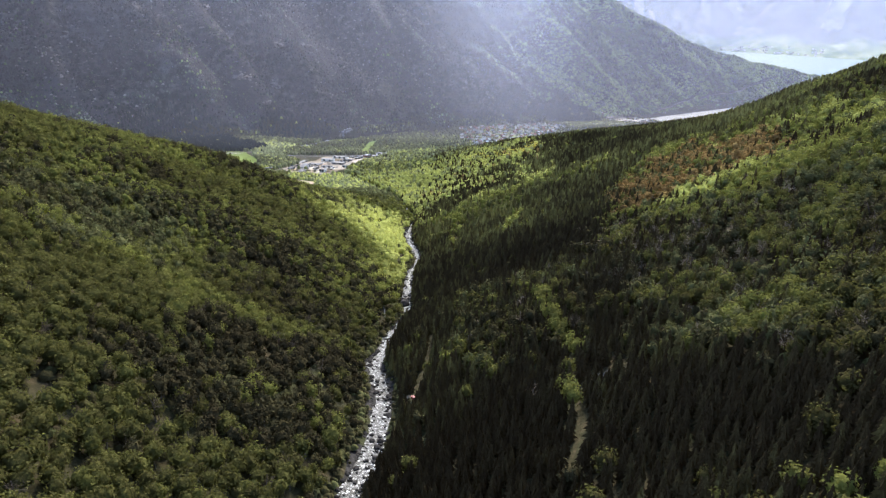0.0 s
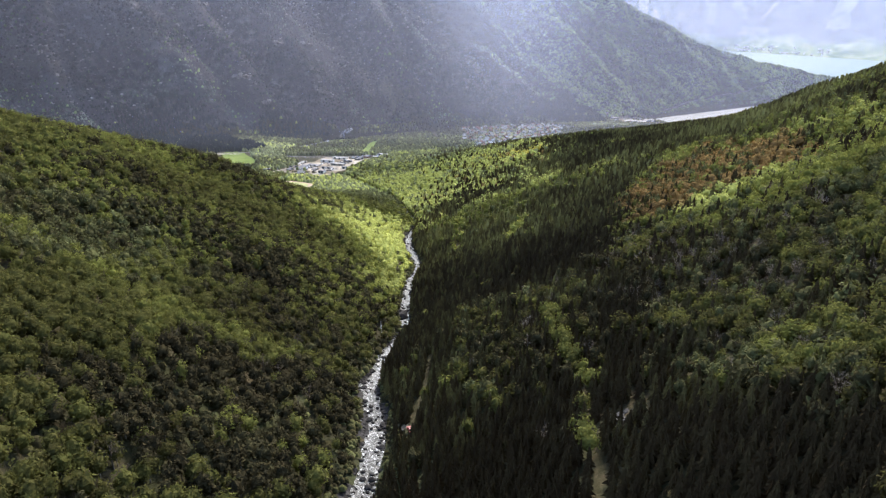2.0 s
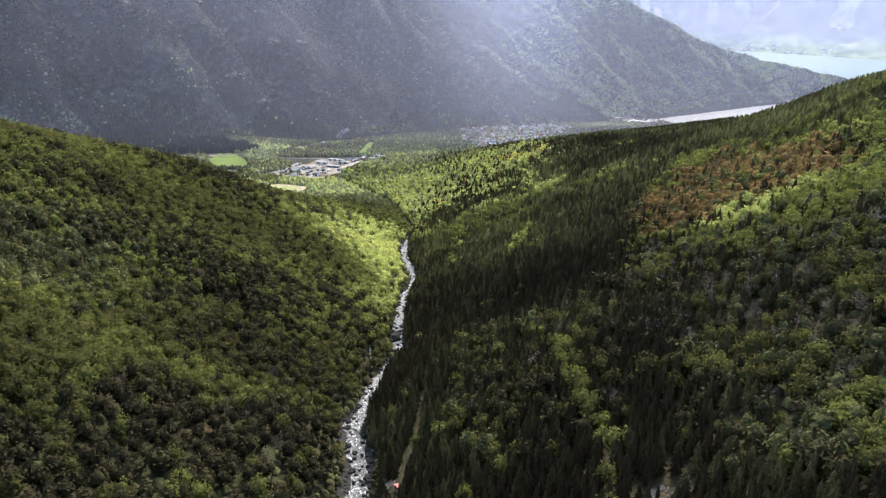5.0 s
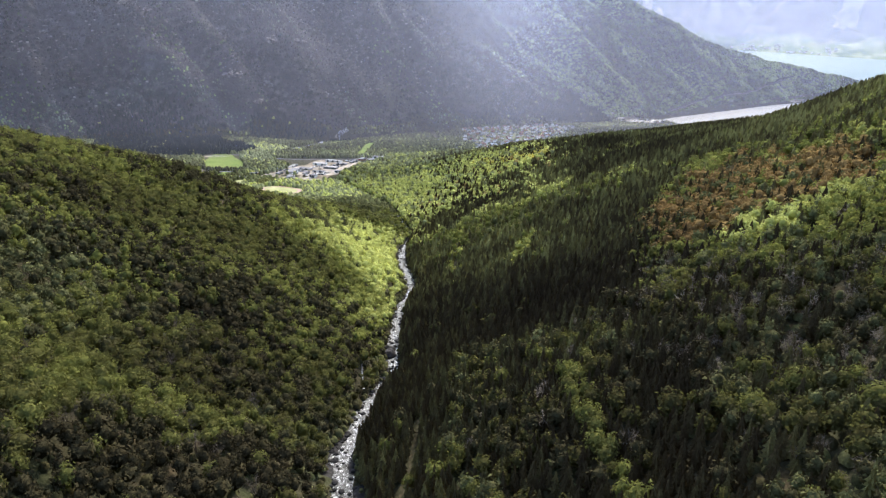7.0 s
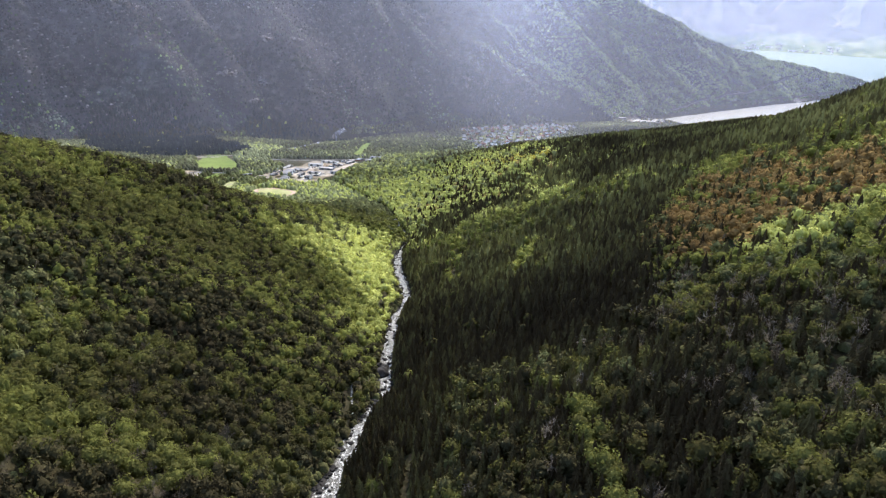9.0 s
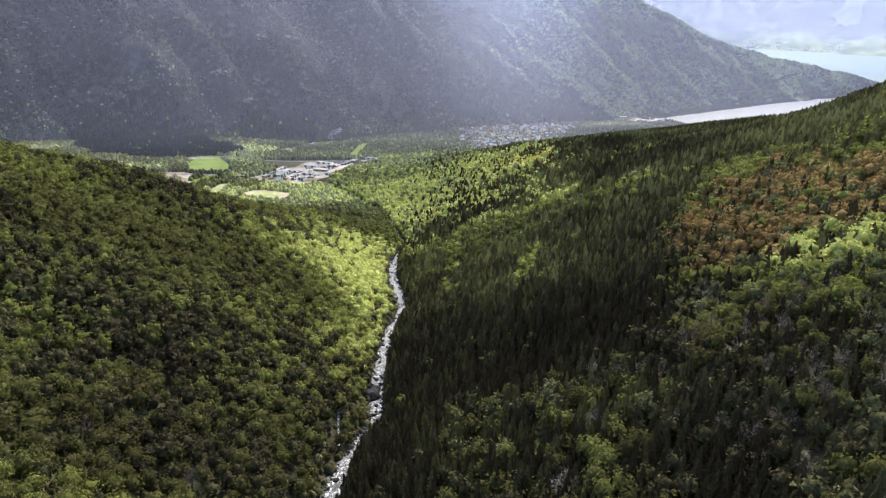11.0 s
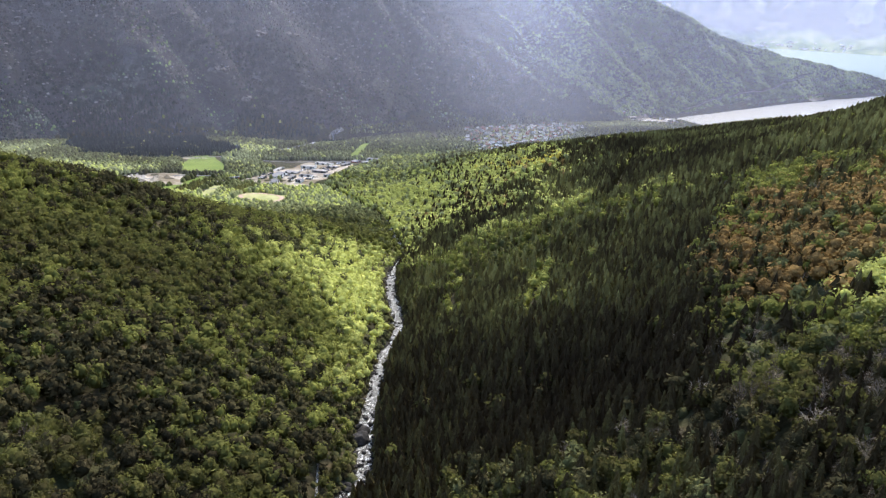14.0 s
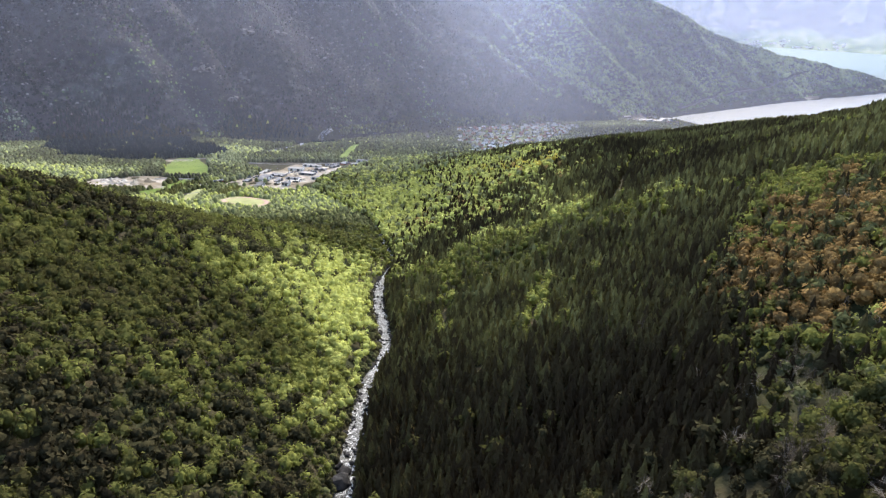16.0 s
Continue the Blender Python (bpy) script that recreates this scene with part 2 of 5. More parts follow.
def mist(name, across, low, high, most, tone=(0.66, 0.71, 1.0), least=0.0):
    """Sheet added to imitate haze or a sunbeam: mostly clear, the rest scatters the sun's light onward; it thins out
    towards the ground and its sides.
    """
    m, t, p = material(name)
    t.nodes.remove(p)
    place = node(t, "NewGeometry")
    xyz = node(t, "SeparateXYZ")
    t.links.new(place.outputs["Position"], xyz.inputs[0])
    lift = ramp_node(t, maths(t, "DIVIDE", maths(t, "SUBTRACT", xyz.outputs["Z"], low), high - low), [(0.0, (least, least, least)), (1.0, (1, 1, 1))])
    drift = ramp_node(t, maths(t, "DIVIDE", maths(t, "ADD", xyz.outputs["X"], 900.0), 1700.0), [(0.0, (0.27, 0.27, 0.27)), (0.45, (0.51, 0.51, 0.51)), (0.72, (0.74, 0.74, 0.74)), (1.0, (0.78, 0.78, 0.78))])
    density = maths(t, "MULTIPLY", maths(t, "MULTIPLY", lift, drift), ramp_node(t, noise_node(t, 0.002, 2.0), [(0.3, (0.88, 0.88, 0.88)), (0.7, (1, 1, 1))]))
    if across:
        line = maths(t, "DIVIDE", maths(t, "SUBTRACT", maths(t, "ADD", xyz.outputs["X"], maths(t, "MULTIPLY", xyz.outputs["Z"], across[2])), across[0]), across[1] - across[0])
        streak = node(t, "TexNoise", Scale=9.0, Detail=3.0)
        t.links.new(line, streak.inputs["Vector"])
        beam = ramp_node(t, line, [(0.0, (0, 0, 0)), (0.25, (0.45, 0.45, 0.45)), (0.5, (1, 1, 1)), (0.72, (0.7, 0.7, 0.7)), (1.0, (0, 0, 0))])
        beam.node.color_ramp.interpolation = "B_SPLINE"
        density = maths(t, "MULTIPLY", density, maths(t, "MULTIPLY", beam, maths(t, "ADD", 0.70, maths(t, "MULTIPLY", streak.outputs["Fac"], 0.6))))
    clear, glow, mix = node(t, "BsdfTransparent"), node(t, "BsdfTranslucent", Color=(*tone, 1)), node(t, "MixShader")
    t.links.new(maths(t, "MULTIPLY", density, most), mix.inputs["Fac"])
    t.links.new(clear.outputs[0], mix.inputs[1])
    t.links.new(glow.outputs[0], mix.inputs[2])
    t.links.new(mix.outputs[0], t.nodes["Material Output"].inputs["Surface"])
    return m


# materials of the added sheets: valley haze, sunbeam over the town, fjord haze
VALLEY_HAZE_SHEET = mist("valley_haze_sheet", None, -10.0, 60.0, 0.044, (0.69, 0.748, 1.0), 0.8)
SUNBEAM_SHEET = mist("sunbeam_sheet", (-60.0, 370.0, 0.12), 60.0, 400.0, 0.45, (0.66, 0.75, 1.0))
FJORD_HAZE_SHEET = mist("fjord_haze_sheet", None, 0.0, 150.0, 0.36)
# ---- the lie of the land (z = 0 is the fjord) ----
def ramp(v, xs, ys):
    return np.interp(v, xs, ys)


def step(v, a, b):
    s = np.clip((np.asarray(v, float) - a) / (b - a), 0, 1)
    return s * s * (3 - 2 * s)


def wave(x, y, size, seed=0.0):
    """Smooth, uneven swell between about -1 and 1."""
    a, b = np.asarray(x) / size, np.asarray(y) / size
    return (np.sin(6.1 * a + 1.7 * np.sin(3.7 * b + seed) + seed) + np.sin(5.3 * b - 1.3 * np.sin(4.9 * a + 2 * seed) + 2.1 * seed)
            + np.sin(4.1 * (a + b) + 1.9 * np.sin(4.4 * (a - b) + seed)) + 0.6 * np.sin(11.3 * (a - 0.7 * b) + 2.2 * np.sin(7.9 * b + seed))) / 3.6


def hash01(i, j, seed):
    h = np.sin(i * 127.1 + j * 311.7 + seed * 74.7) * 43758.5453
    return h - np.floor(h)


def value_noise(x, y, size, seed):
    a, b = np.asarray(x, float) / size, np.asarray(y, float) / size
    i, j = np.floor(a), np.floor(b)
    u, v = a - i, b - j
    u, v = u * u * (3 - 2 * u), v * v * (3 - 2 * v)
    return ((hash01(i, j, seed) * (1 - u) + hash01(i + 1, j, seed) * u) * (1 - v)
            + (hash01(i, j + 1, seed) * (1 - u) + hash01(i + 1, j + 1, seed) * u) * v)


def rough(x, y, size, seed, octaves=4):
    total, weight = 0.0, 1.0
    for k in range(octaves):
        total = total + weight * (value_noise(x, y, size / 2 ** k, seed + 3 * k) - 0.5)
        weight *= 0.5
    return total


def near_line(x, y, pts):
    """Distance of plan places from a broken line."""
    best = np.full(np.shape(x), 1e9)
    for (ax, ay), (bx, by) in zip(pts[:-1], pts[1:]):
        t = np.clip(((x - ax) * (bx - ax) + (y - ay) * (by - ay)) / ((bx - ax) ** 2 + (by - ay) ** 2), 0, 1)
        best = np.minimum(best, np.hypot(x - ax - t * (bx - ax), y - ay - t * (by - ay)))
    return best


GULLIES = [[(-930, 1780), (-889, 1692), (-850, 1610), (-813, 1545), (-775, 1522), (-718, 1490)], [(-640, 1900), (-591, 1854), (-550, 1807), (-498, 1767), (-445, 1726), (-400, 1711), (-362, 1704)],
           [(-180, 2120), (-150, 2030), (-100, 1960), (-60, 1880)], [(-380, 2080), (-353, 2041), (-299, 1961), (-220, 1918), (-182, 1825)], [(-1160, 1600), (-1100, 1500), (-1040, 1400)]]


def river_x(y):
    return ramp(y, [-500, 150, 193, 214, 248, 286, 320, 352, 376, 394, 412, 443, 470, 540, 572, 612, 660, 717, 800, 950, 1100, 1300],
                [-60, -34, -32, -28.6, -27, -29.5, -37, -33, -31.5, -26, -22.5, -26, -27.3, -27.5, -22, -25, -33.5, -39, -32, -66, -150, -300])


def river_z(y):
    return ramp(y, [-500, 190, 372, 536, 675, 800, 950, 1150], [352, 227, 192, 163, 140, 122, 106, 90])


def floor_z(y):
    return ramp(y, [900, 1150, 1500, 2120, 2160], [112, 92, 66, 5, 1])


def foot_distance(x, y):
    """How far behind the foot of the great mountain a place lies."""
    line = ramp(x, [-1700, -700, -200, 325, 720, 1070, 1290, 1521, 1800, 2100, 2500], [900, 1420, 1690, 1975, 2205, 2411, 2512, 2611, 2800, 3300, 4300])
    return (y - line) * 0.87


CLEFT = [(222, 946), (200, 905), (131, 694), (103, 662), (74, 643), (46, 643)]


def gorge(x, y):
    """The side valley with the stream: two slopes that fall off into the main valley."""
    d = x - river_x(y)
    brow = 752 + 0.92 * np.maximum(d, -330)
    left = ramp(-d, [0, 4, 9, 180, 420, 900], [0, 0.3, 3.5, 97, 195, 330]) * (1 - 0.92 * step(y, brow - 40, brow + 330))
    grade = ramp(y, [0, 600, 800, 1000, 1150], [0.98, 1.0, 0.9, 0.76, 0.62])
    e = np.where(y > 850, np.minimum(d, x + 36 + 0.1 * (y - 850)), d)
    keep = ramp(y, [350, 500, 650, 900, 1150], [1.12, 1.0, 0.78, 0.42, 0.30])
    dd = np.minimum(e, 180) + np.maximum(e - 180, 0) * keep
    right = ramp(dd, [0, 4, 10, 60, 210, 1200], [0, 0.4, 4.0, 29, 100, 565]) * grade * (1 - step(y, 1000 + 0.2 * d, 1400 + 0.1 * d))
    base = np.where(y < 1150, np.maximum(river_z(y), 0), floor_z(y))
    swell = 5.0 * wave(x, y, 210, 1.0) + 2.2 * rough(x, y, 42, 5, 3)
    near = np.clip((np.abs(d) - 10) / 60, 0, 1) * (1 - step(y, 900, 1300))
    cleft = 7.0 * np.exp(-(near_line(x, y, CLEFT) / 6.0) ** 2)
    return base + np.where(d < 0, left, right) + swell * near - cleft


def mountain(x, y):
    d = foot_distance(x, y)
    crest = ramp(x, [-1700, 300, 480, 676, 873, 1100, 1290, 1400, 1500, 1600, 1720, 1820], [620, 560, 432, 298, 203, 133, 94, 71, 48, 22, 6, -30])
    face = np.where(d < 0, -30.0, np.where(d < 60, 0.72 * d, 43 + 0.86 * (d - 60)))
    wild = 1 - 0.55 * step(x, 150, 450)
    gully = (70 * np.abs(wave(x + 1.3 * y, y * 0.2 - x * 0.1, 640, 4.0)) + 105 * rough(x + 1.3 * y, y * 0.6, 300, 11, 6)) * wild + 14 * rough(x, y, 40, 12, 2)
    up = face + gully * np.clip(d / 120, 0, 1)
    for pts in GULLIES:
        up = up - 34 * np.exp(-(near_line(x, y, pts) / 17) ** 2)
    back = crest - 0.5 * np.maximum(d - crest / 0.8, 0) + 12 * rough(x, y, 90, 21, 3)
    return np.minimum(up, back)


def far_land(x, y):
    s = ((x - 1735) + (y - 4554)) * 0.7071
    s = np.maximum(s, (y - 4600) * 1.5)
    return ramp(s, [-400, -6, 0, 30, 260, 420, 800], [-60, -4, 1.5, 9, 84, 170, 640]) + 24 * rough(x, y, 260, 31, 4) * np.clip(s / 120, 0, 1)


def lake_bed(x, y):
    """Below zero where the fjord and its arm lie."""
    return ramp(y - ramp(x, [300, 656, 760, 1300], [2330, 2131, 1950, 1650]), [-400, 0, 30, 400], [36, 0.6, -3, -30])


def height(x, y):
    x, y = np.asarray(x, float), np.asarray(y, float)
    low = gorge(x, y)
    low = np.where(y > 1550, np.minimum(low, lake_bed(x, y)), low)
    return np.maximum(np.maximum(low, mountain(x, y) + np.where(y < 2200, floor_z(y), 0.0)), far_land(x, y))


# ---- mesh helpers ----
def part(name, bm, mat, parent=None, label=""):
    """Link a bmesh as one mesh object, under a thing where one is given."""
    me = bpy.data.meshes.new(name)
    bm.to_mesh(me)
    bm.free()
    me.materials.append(mat)
    ob = new(name, me)
    ob.parent = parent
    return tagged(ob, label)


def sheet(name, verts, faces, mats, index=None, smooth=True):
    """Link arrays of corners and faces as one mesh object."""
    verts, faces = np.asarray(verts, np.float32), np.asarray(faces, np.int32)
    me = bpy.data.meshes.new(name)
    k = faces.shape[1]
    me.vertices.add(len(verts))
    me.vertices.foreach_set("co", verts.ravel())
    me.loops.add(faces.size)
    me.loops.foreach_set("vertex_index", faces.ravel())
    me.polygons.add(len(faces))
    me.polygons.foreach_set("loop_start", np.arange(0, faces.size, k, dtype=np.int32))
    for mat in mats:
        me.materials.append(mat)
    if index is not None:
        me.polygons.foreach_set("material_index", np.asarray(index, np.int32))
    me.polygons.foreach_set("use_smooth", np.full(len(faces), smooth))
    me.update(calc_edges=True)
    return new(name, me)


def grid_faces(nx, ny):
    i, j = np.meshgrid(np.arange(nx - 1), np.arange(ny - 1), indexing="ij")
    a = (i * ny + j).ravel()
    return np.stack([a, a + ny, a + ny + 1, a + 1], -1)


def lines(*stretches):
    """Grid lines over stretches of (from, to, step)."""
    return np.unique(np.concatenate([np.arange(a, b, s) for a, b, s in stretches]))


def woodland(x, y):
    """Above 0.42 where trees cover the great mountain."""
    return np.clip(1.02 - foot_distance(x, y) / 1100, 0.50, 0.9) + 1.0 * rough(x + 1.2 * y, y, 130, 19, 5) + 0.6 * step(x, 150, 600)


# ---- the ground: one sheet from the gorge to the far side of the fjord ----
gx = lines((-2200, -1200, 40), (-1200, -360, 12), (-360, 360, 6), (360, 1200, 12), (1200, 3800, 34))
gy = lines((-700, 60, 40), (60, 1200, 6), (1200, 2500, 11), (2500, 5600, 34))
GX, GY = np.meshgrid(gx, gy, indexing="ij")
GZ = height(GX, GY)
across = GX - river_x(GY)
bed = (np.abs(across) < 9) & (GY < 1120)
GZ = np.where(bed, GZ - 1.2, GZ)
cells = grid_faces(len(gx), len(gy))
mid = lambda a: a.ravel()[cells].mean(1)
mx, my = mid(GX), mid(GY)
zone = np.zeros(len(cells), int)
zone[foot_distance(mx, my) > 25 + 30 * rough(mx, my, 120, 8, 2)] = 1
wooded = woodland(mx, my) > 0.47
zone[(zone == 1) & wooded] = 4
zone[(mx + my > 1735 + 4554 - 40) | (my > 4500)] = 2
zone[(np.abs(mx - river_x(my)) < ramp(my, [0, 330, 420, 1000], [5, 5, 3.5, 3])) & (my < 1000)] = 3
ground = sheet("ground", np.stack([GX, GY, GZ], -1).reshape(-1, 3), cells, [FLOOR, CRAG, HAZY, STONE, HEATH], zone)
tagged(ground, "mossy forest ground rising to grey mountain rock", "ground", kind="structure")

wx, wy = lines((440, 3800, 60)), lines((1650, 5200, 60))
WX, WY = np.meshgrid(wx, wy, indexing="ij")
fjord = sheet("water", np.stack([WX, WY, 0 * WX], -1).reshape(-1, 3), grid_faces(len(wx), len(wy)), [FJORD])
tagged(fjord, "pale turquoise fjord water between forested shores", "water", kind="structure")


def ribbon(name, path, width, mat, lift, label, category="road", crown=0.0, steps=3, kind="structure"):
    """A strip that follows the ground along a line of plan points."""
    path = np.asarray(path, float)
    run = np.concatenate([[0], np.cumsum(np.hypot(*np.diff(path, axis=0).T))])
    s = np.linspace(0, run[-1], max(int(run[-1] / 4), 4))
    px, py = np.interp(s, run, path[:, 0]), np.interp(s, run, path[:, 1])
    px, py = (np.convolve(np.pad(v, 4, mode="reflect", reflect_type="odd"), np.ones(9) / 9, "valid") for v in (px, py))
    tx, ty = np.gradient(px), np.gradient(py)
    n = np.hypot(tx, ty)
    off = np.linspace(-0.5, 0.5, steps)
    w = width * (1 + 0.25 * wave(px, py, 31, 3.0))
    X, Y = px[:, None] - (ty / n * w)[:, None] * off, py[:, None] + (tx / n * w)[:, None] * off
    Z = height(X, Y) + lift + crown * (0.25 - off ** 2)
    ob = sheet(name, np.stack([X, Y, Z], -1).reshape(-1, 3), grid_faces(len(s), steps), [mat])
    return tagged(ob, label, category, kind=kind)


def patch(name, cx, cy, rx, ry, turn, mat, lift, label, category="field", ragged=0.12, n=14, taper=0.0):
    """A field or yard draped on the ground, with a slightly uneven outline."""
    u, v = np.meshgrid(np.linspace(-1, 1, n), np.linspace(-1, 1, n), indexing="ij")
    uu, vv = u * np.sqrt(1 - 0.22 * v * v), v * np.sqrt(1 - 0.22 * u * u)
    k = 1 + ragged * wave(uu * 40 + cx, vv * 40 + cy, 40, 2.0)
    uu = uu * (1 + taper * vv)
    c, s = math.cos(radians(turn)), math.sin(radians(turn))
    X, Y = cx + (uu * rx * c - vv * ry * s) * k, cy + (uu * rx * s + vv * ry * c) * k
    ob = sheet(name, np.stack([X, Y, height(X, Y) + lift], -1).reshape(-1, 3), grid_faces(n, n), [mat])
    return tagged(ob, label, category, kind="structure")


# ---- forest ----
rng = np.random.default_rng(7)


def core(rings, seed, lumps=0.25):
    """A lumpy closed crown body, of unit radius: rings of (height, radius), and a fan of sides."""
    r = np.random.default_rng(seed)
    n = 5
    verts = [(0, 0, rings[0][0] - 0.12)]
    for z, rad in rings:
        for k in range(n):
            a = 2 * math.pi * (k + 0.5 * r.random()) / n
            q = rad * (1 + lumps * (r.random() - 0.5) * 2)
            verts.append((q * math.cos(a), q * math.sin(a), z + 0.12 * (r.random() - 0.5)))
    verts.append((0.1 * (r.random() - 0.5), 0.1 * (r.random() - 0.5), rings[-1][0] + 0.15))
    faces = []
    for k in range(n):
        faces.append((0, 1 + (k + 1) % n, 1 + k))
        for j in range(len(rings) - 1):
            a, b = 1 + j * n + k, 1 + j * n + (k + 1) % n
            faces += [(a, b, b + n), (a, b + n, a + n)]
        last = 1 + (len(rings) - 1) * n
        faces.append((last + k, last + (k + 1) % n, len(verts) - 1))
    return np.array(verts, float), np.array(faces)


def broadleaf(sprays, seed, low=0.12, wide=0.92, sides=6, rings=4, size=0.11, loose=0.35):
    """A broadleaf crown on a tree of height 1: a domed, lobed body with loose sprays of leaves over it."""
    r = np.random.default_rng(seed)
    mid, up = (1 + low) / 2 - 0.03, (1 - low) / 2
    lobes = r.normal(size=(7, 3))
    lobes[:, 2] = np.abs(lobes[:, 2]) * 0.8 - 0.1
    lobes /= np.linalg.norm(lobes, axis=1, keepdims=True)

    def reach(d):
        """How far the crown goes that way: bulges where its boughs are, hollows between."""
        near = (d @ lobes.T).max(-1)
        return 0.60 + 0.50 * np.clip((near - 0.50) / 0.50, 0, 1)

    def at(d, k=1.0):
        return np.stack([d[:, 0] * 0.335 * wide, d[:, 1] * 0.335 * wide, d[:, 2] * up], -1) * (reach(d) * k)[:, None] + [0, 0, mid]

    ways = [(0, 0, -1)]
    for j in range(rings):
        lat = -0.75 + 1.65 * (j + 0.5) / rings
        for k in range(sides):
            a = 2 * math.pi * (k + 0.5 * (j % 2) + 0.35 * r.random()) / sides
            c = math.sqrt(max(1 - lat * lat, 0))
            ways.append((c * math.cos(a), c * math.sin(a), lat))
    ways.append((0, 0, 1))
    V = [at(np.array(ways), 0.78)]
    Fc = []
    for k in range(sides):
        n = (k + 1) % sides
        Fc.append((0, 1 + n, 1 + k))
        for j in range(rings - 1):
            q, w = 1 + j * sides + k, 1 + j * sides + n
            Fc += [(q, w, w + sides), (q, w + sides, q + sides)]
        Fc.append((1 + (rings - 1) * sides + k, 1 + (rings - 1) * sides + n, len(ways) - 1))
    base = len(ways)
    d = r.normal(size=(sprays, 3))
    d[:, 2] = np.where(np.arange(sprays) % 4 > 0, np.abs(d[:, 2]) * 0.9 - 0.15, d[:, 2])
    d /= np.linalg.norm(d, axis=1, keepdims=True)
    c = at(d, 0.74 + 0.38 * r.random(sprays)) + 0.022 * r.normal(size=(sprays, 3))
    n = d + loose * r.normal(size=(sprays, 3))
    n /= np.linalg.norm(n, axis=1, keepdims=True)
    u = np.cross(n, [0.3, 0.2, 1.0])
    u /= np.linalg.norm(u, axis=1, keepdims=True)
    w = np.cross(n, u)
    s = size * (0.6 + 0.8 * r.random(sprays))
    ph = 6.28 * r.random(sprays)
    for q in range(3):
        a = ph + q * 2.094 + 0.6 * (r.random(sprays) - 0.5)
        V.append(c + s[:, None] * (np.cos(a)[:, None] * u + np.sin(a)[:, None] * w))
    i = np.arange(sprays)
    cards = np.stack([base + i, base + sprays + i, base + 2 * sprays + i], -1)
    return np.concatenate(V), np.concatenate([np.array(Fc), cards])


def conifer(tiers, sides, seed, wide=0.225, low=0.05):
    """A spruce of height 1: drooping, jagged whorls that narrow to a thin top."""
    r = np.random.default_rng(seed)
    V, Fc, base = [], [], 0
    for k in range(tiers):
        z0 = low + (1 - low) * (k / tiers) ** 0.9
        z1 = low + (1 - low) * min(((k + 1.9) / tiers), 1.0) ** 0.9
        rad = wide * (1 - (k / tiers) ** 1.15) + 0.018
        top = len(V)
        V.append((0, 0, z1 if k < tiers - 1 else 1.0))
        turn = r.random() * 6.28
        for q in range(2 * sides):
            a = turn + math.pi * q / sides + 0.25 * (r.random() - 0.5)
            out = rad * ((1.0 + 0.6 * (r.random() - 0.5)) if q % 2 == 0 else 0.45)
            V.append((out * math.cos(a), out * math.sin(a), z0 + (0.0 if q % 2 == 0 else 0.03) + 0.03 * (r.random() - 0.5)))
        for q in range(2 * sides):
            Fc.append((top, top + 1 + q, top + 1 + (q + 1) % (2 * sides)))
    return np.array(V, float), np.array(Fc)


def bare(seed, limbs=24, twigs=170):
    """A leafless crown: limbs that fan out from the trunk, and fine twigs round their ends that fill a rounded crown."""
    r = np.random.default_rng(seed)

    def spikes(start, end, width):
        side = np.cross(end - start, [0.2, 0.3, 1.0]) + 1e-6
        side *= width / np.linalg.norm(side, axis=1, keepdims=True)
        return np.concatenate([start - side, start + side, end])

    d = r.normal(size=(limbs, 3))
    d[:, 2] = np.abs(d[:, 2]) * 0.9 - 0.1
    d /= np.linalg.norm(d, axis=1, keepdims=True)
    ends = d * [0.24, 0.24, 0.36] + [0, 0, 0.58]
    starts = np.stack([0 * ends[:, 0], 0 * ends[:, 0], 0.18 + 0.45 * r.random(limbs)], -1)
    which = r.integers(0, limbs, twigs)
    along = 0.45 + 0.5 * r.random((twigs, 1))
    knots = starts[which] * (1 - along) + ends[which] * along
    tips = knots + r.normal(size=(twigs, 3)) * [0.06, 0.06, 0.05] + d[which] * 0.05
    V = np.concatenate([spikes(starts, ends, 0.009), spikes(knots, tips, 0.0055)])
    i, j = np.arange(limbs), np.arange(twigs) + 3 * limbs
    return V, np.concatenate([np.stack([i, i + limbs, i + 2 * limbs], -1), np.stack([j, j + twigs, j + 2 * twigs], -1)])


def stem(height_share, radius, sides=4):
    V, Fc = [], []
    for z, q in ((-0.06, 1.0), (height_share, 0.45)):
        for k in range(sides):
            a = 6.283 * k / sides
            V.append((radius * q * math.cos(a), radius * q * math.sin(a), z))
    for k in range(sides):
        a, b = k, (k + 1) % sides
        Fc += [(a, b, b + sides), (a, b + sides, a + sides)]
    return np.array(V, float), np.array(Fc)


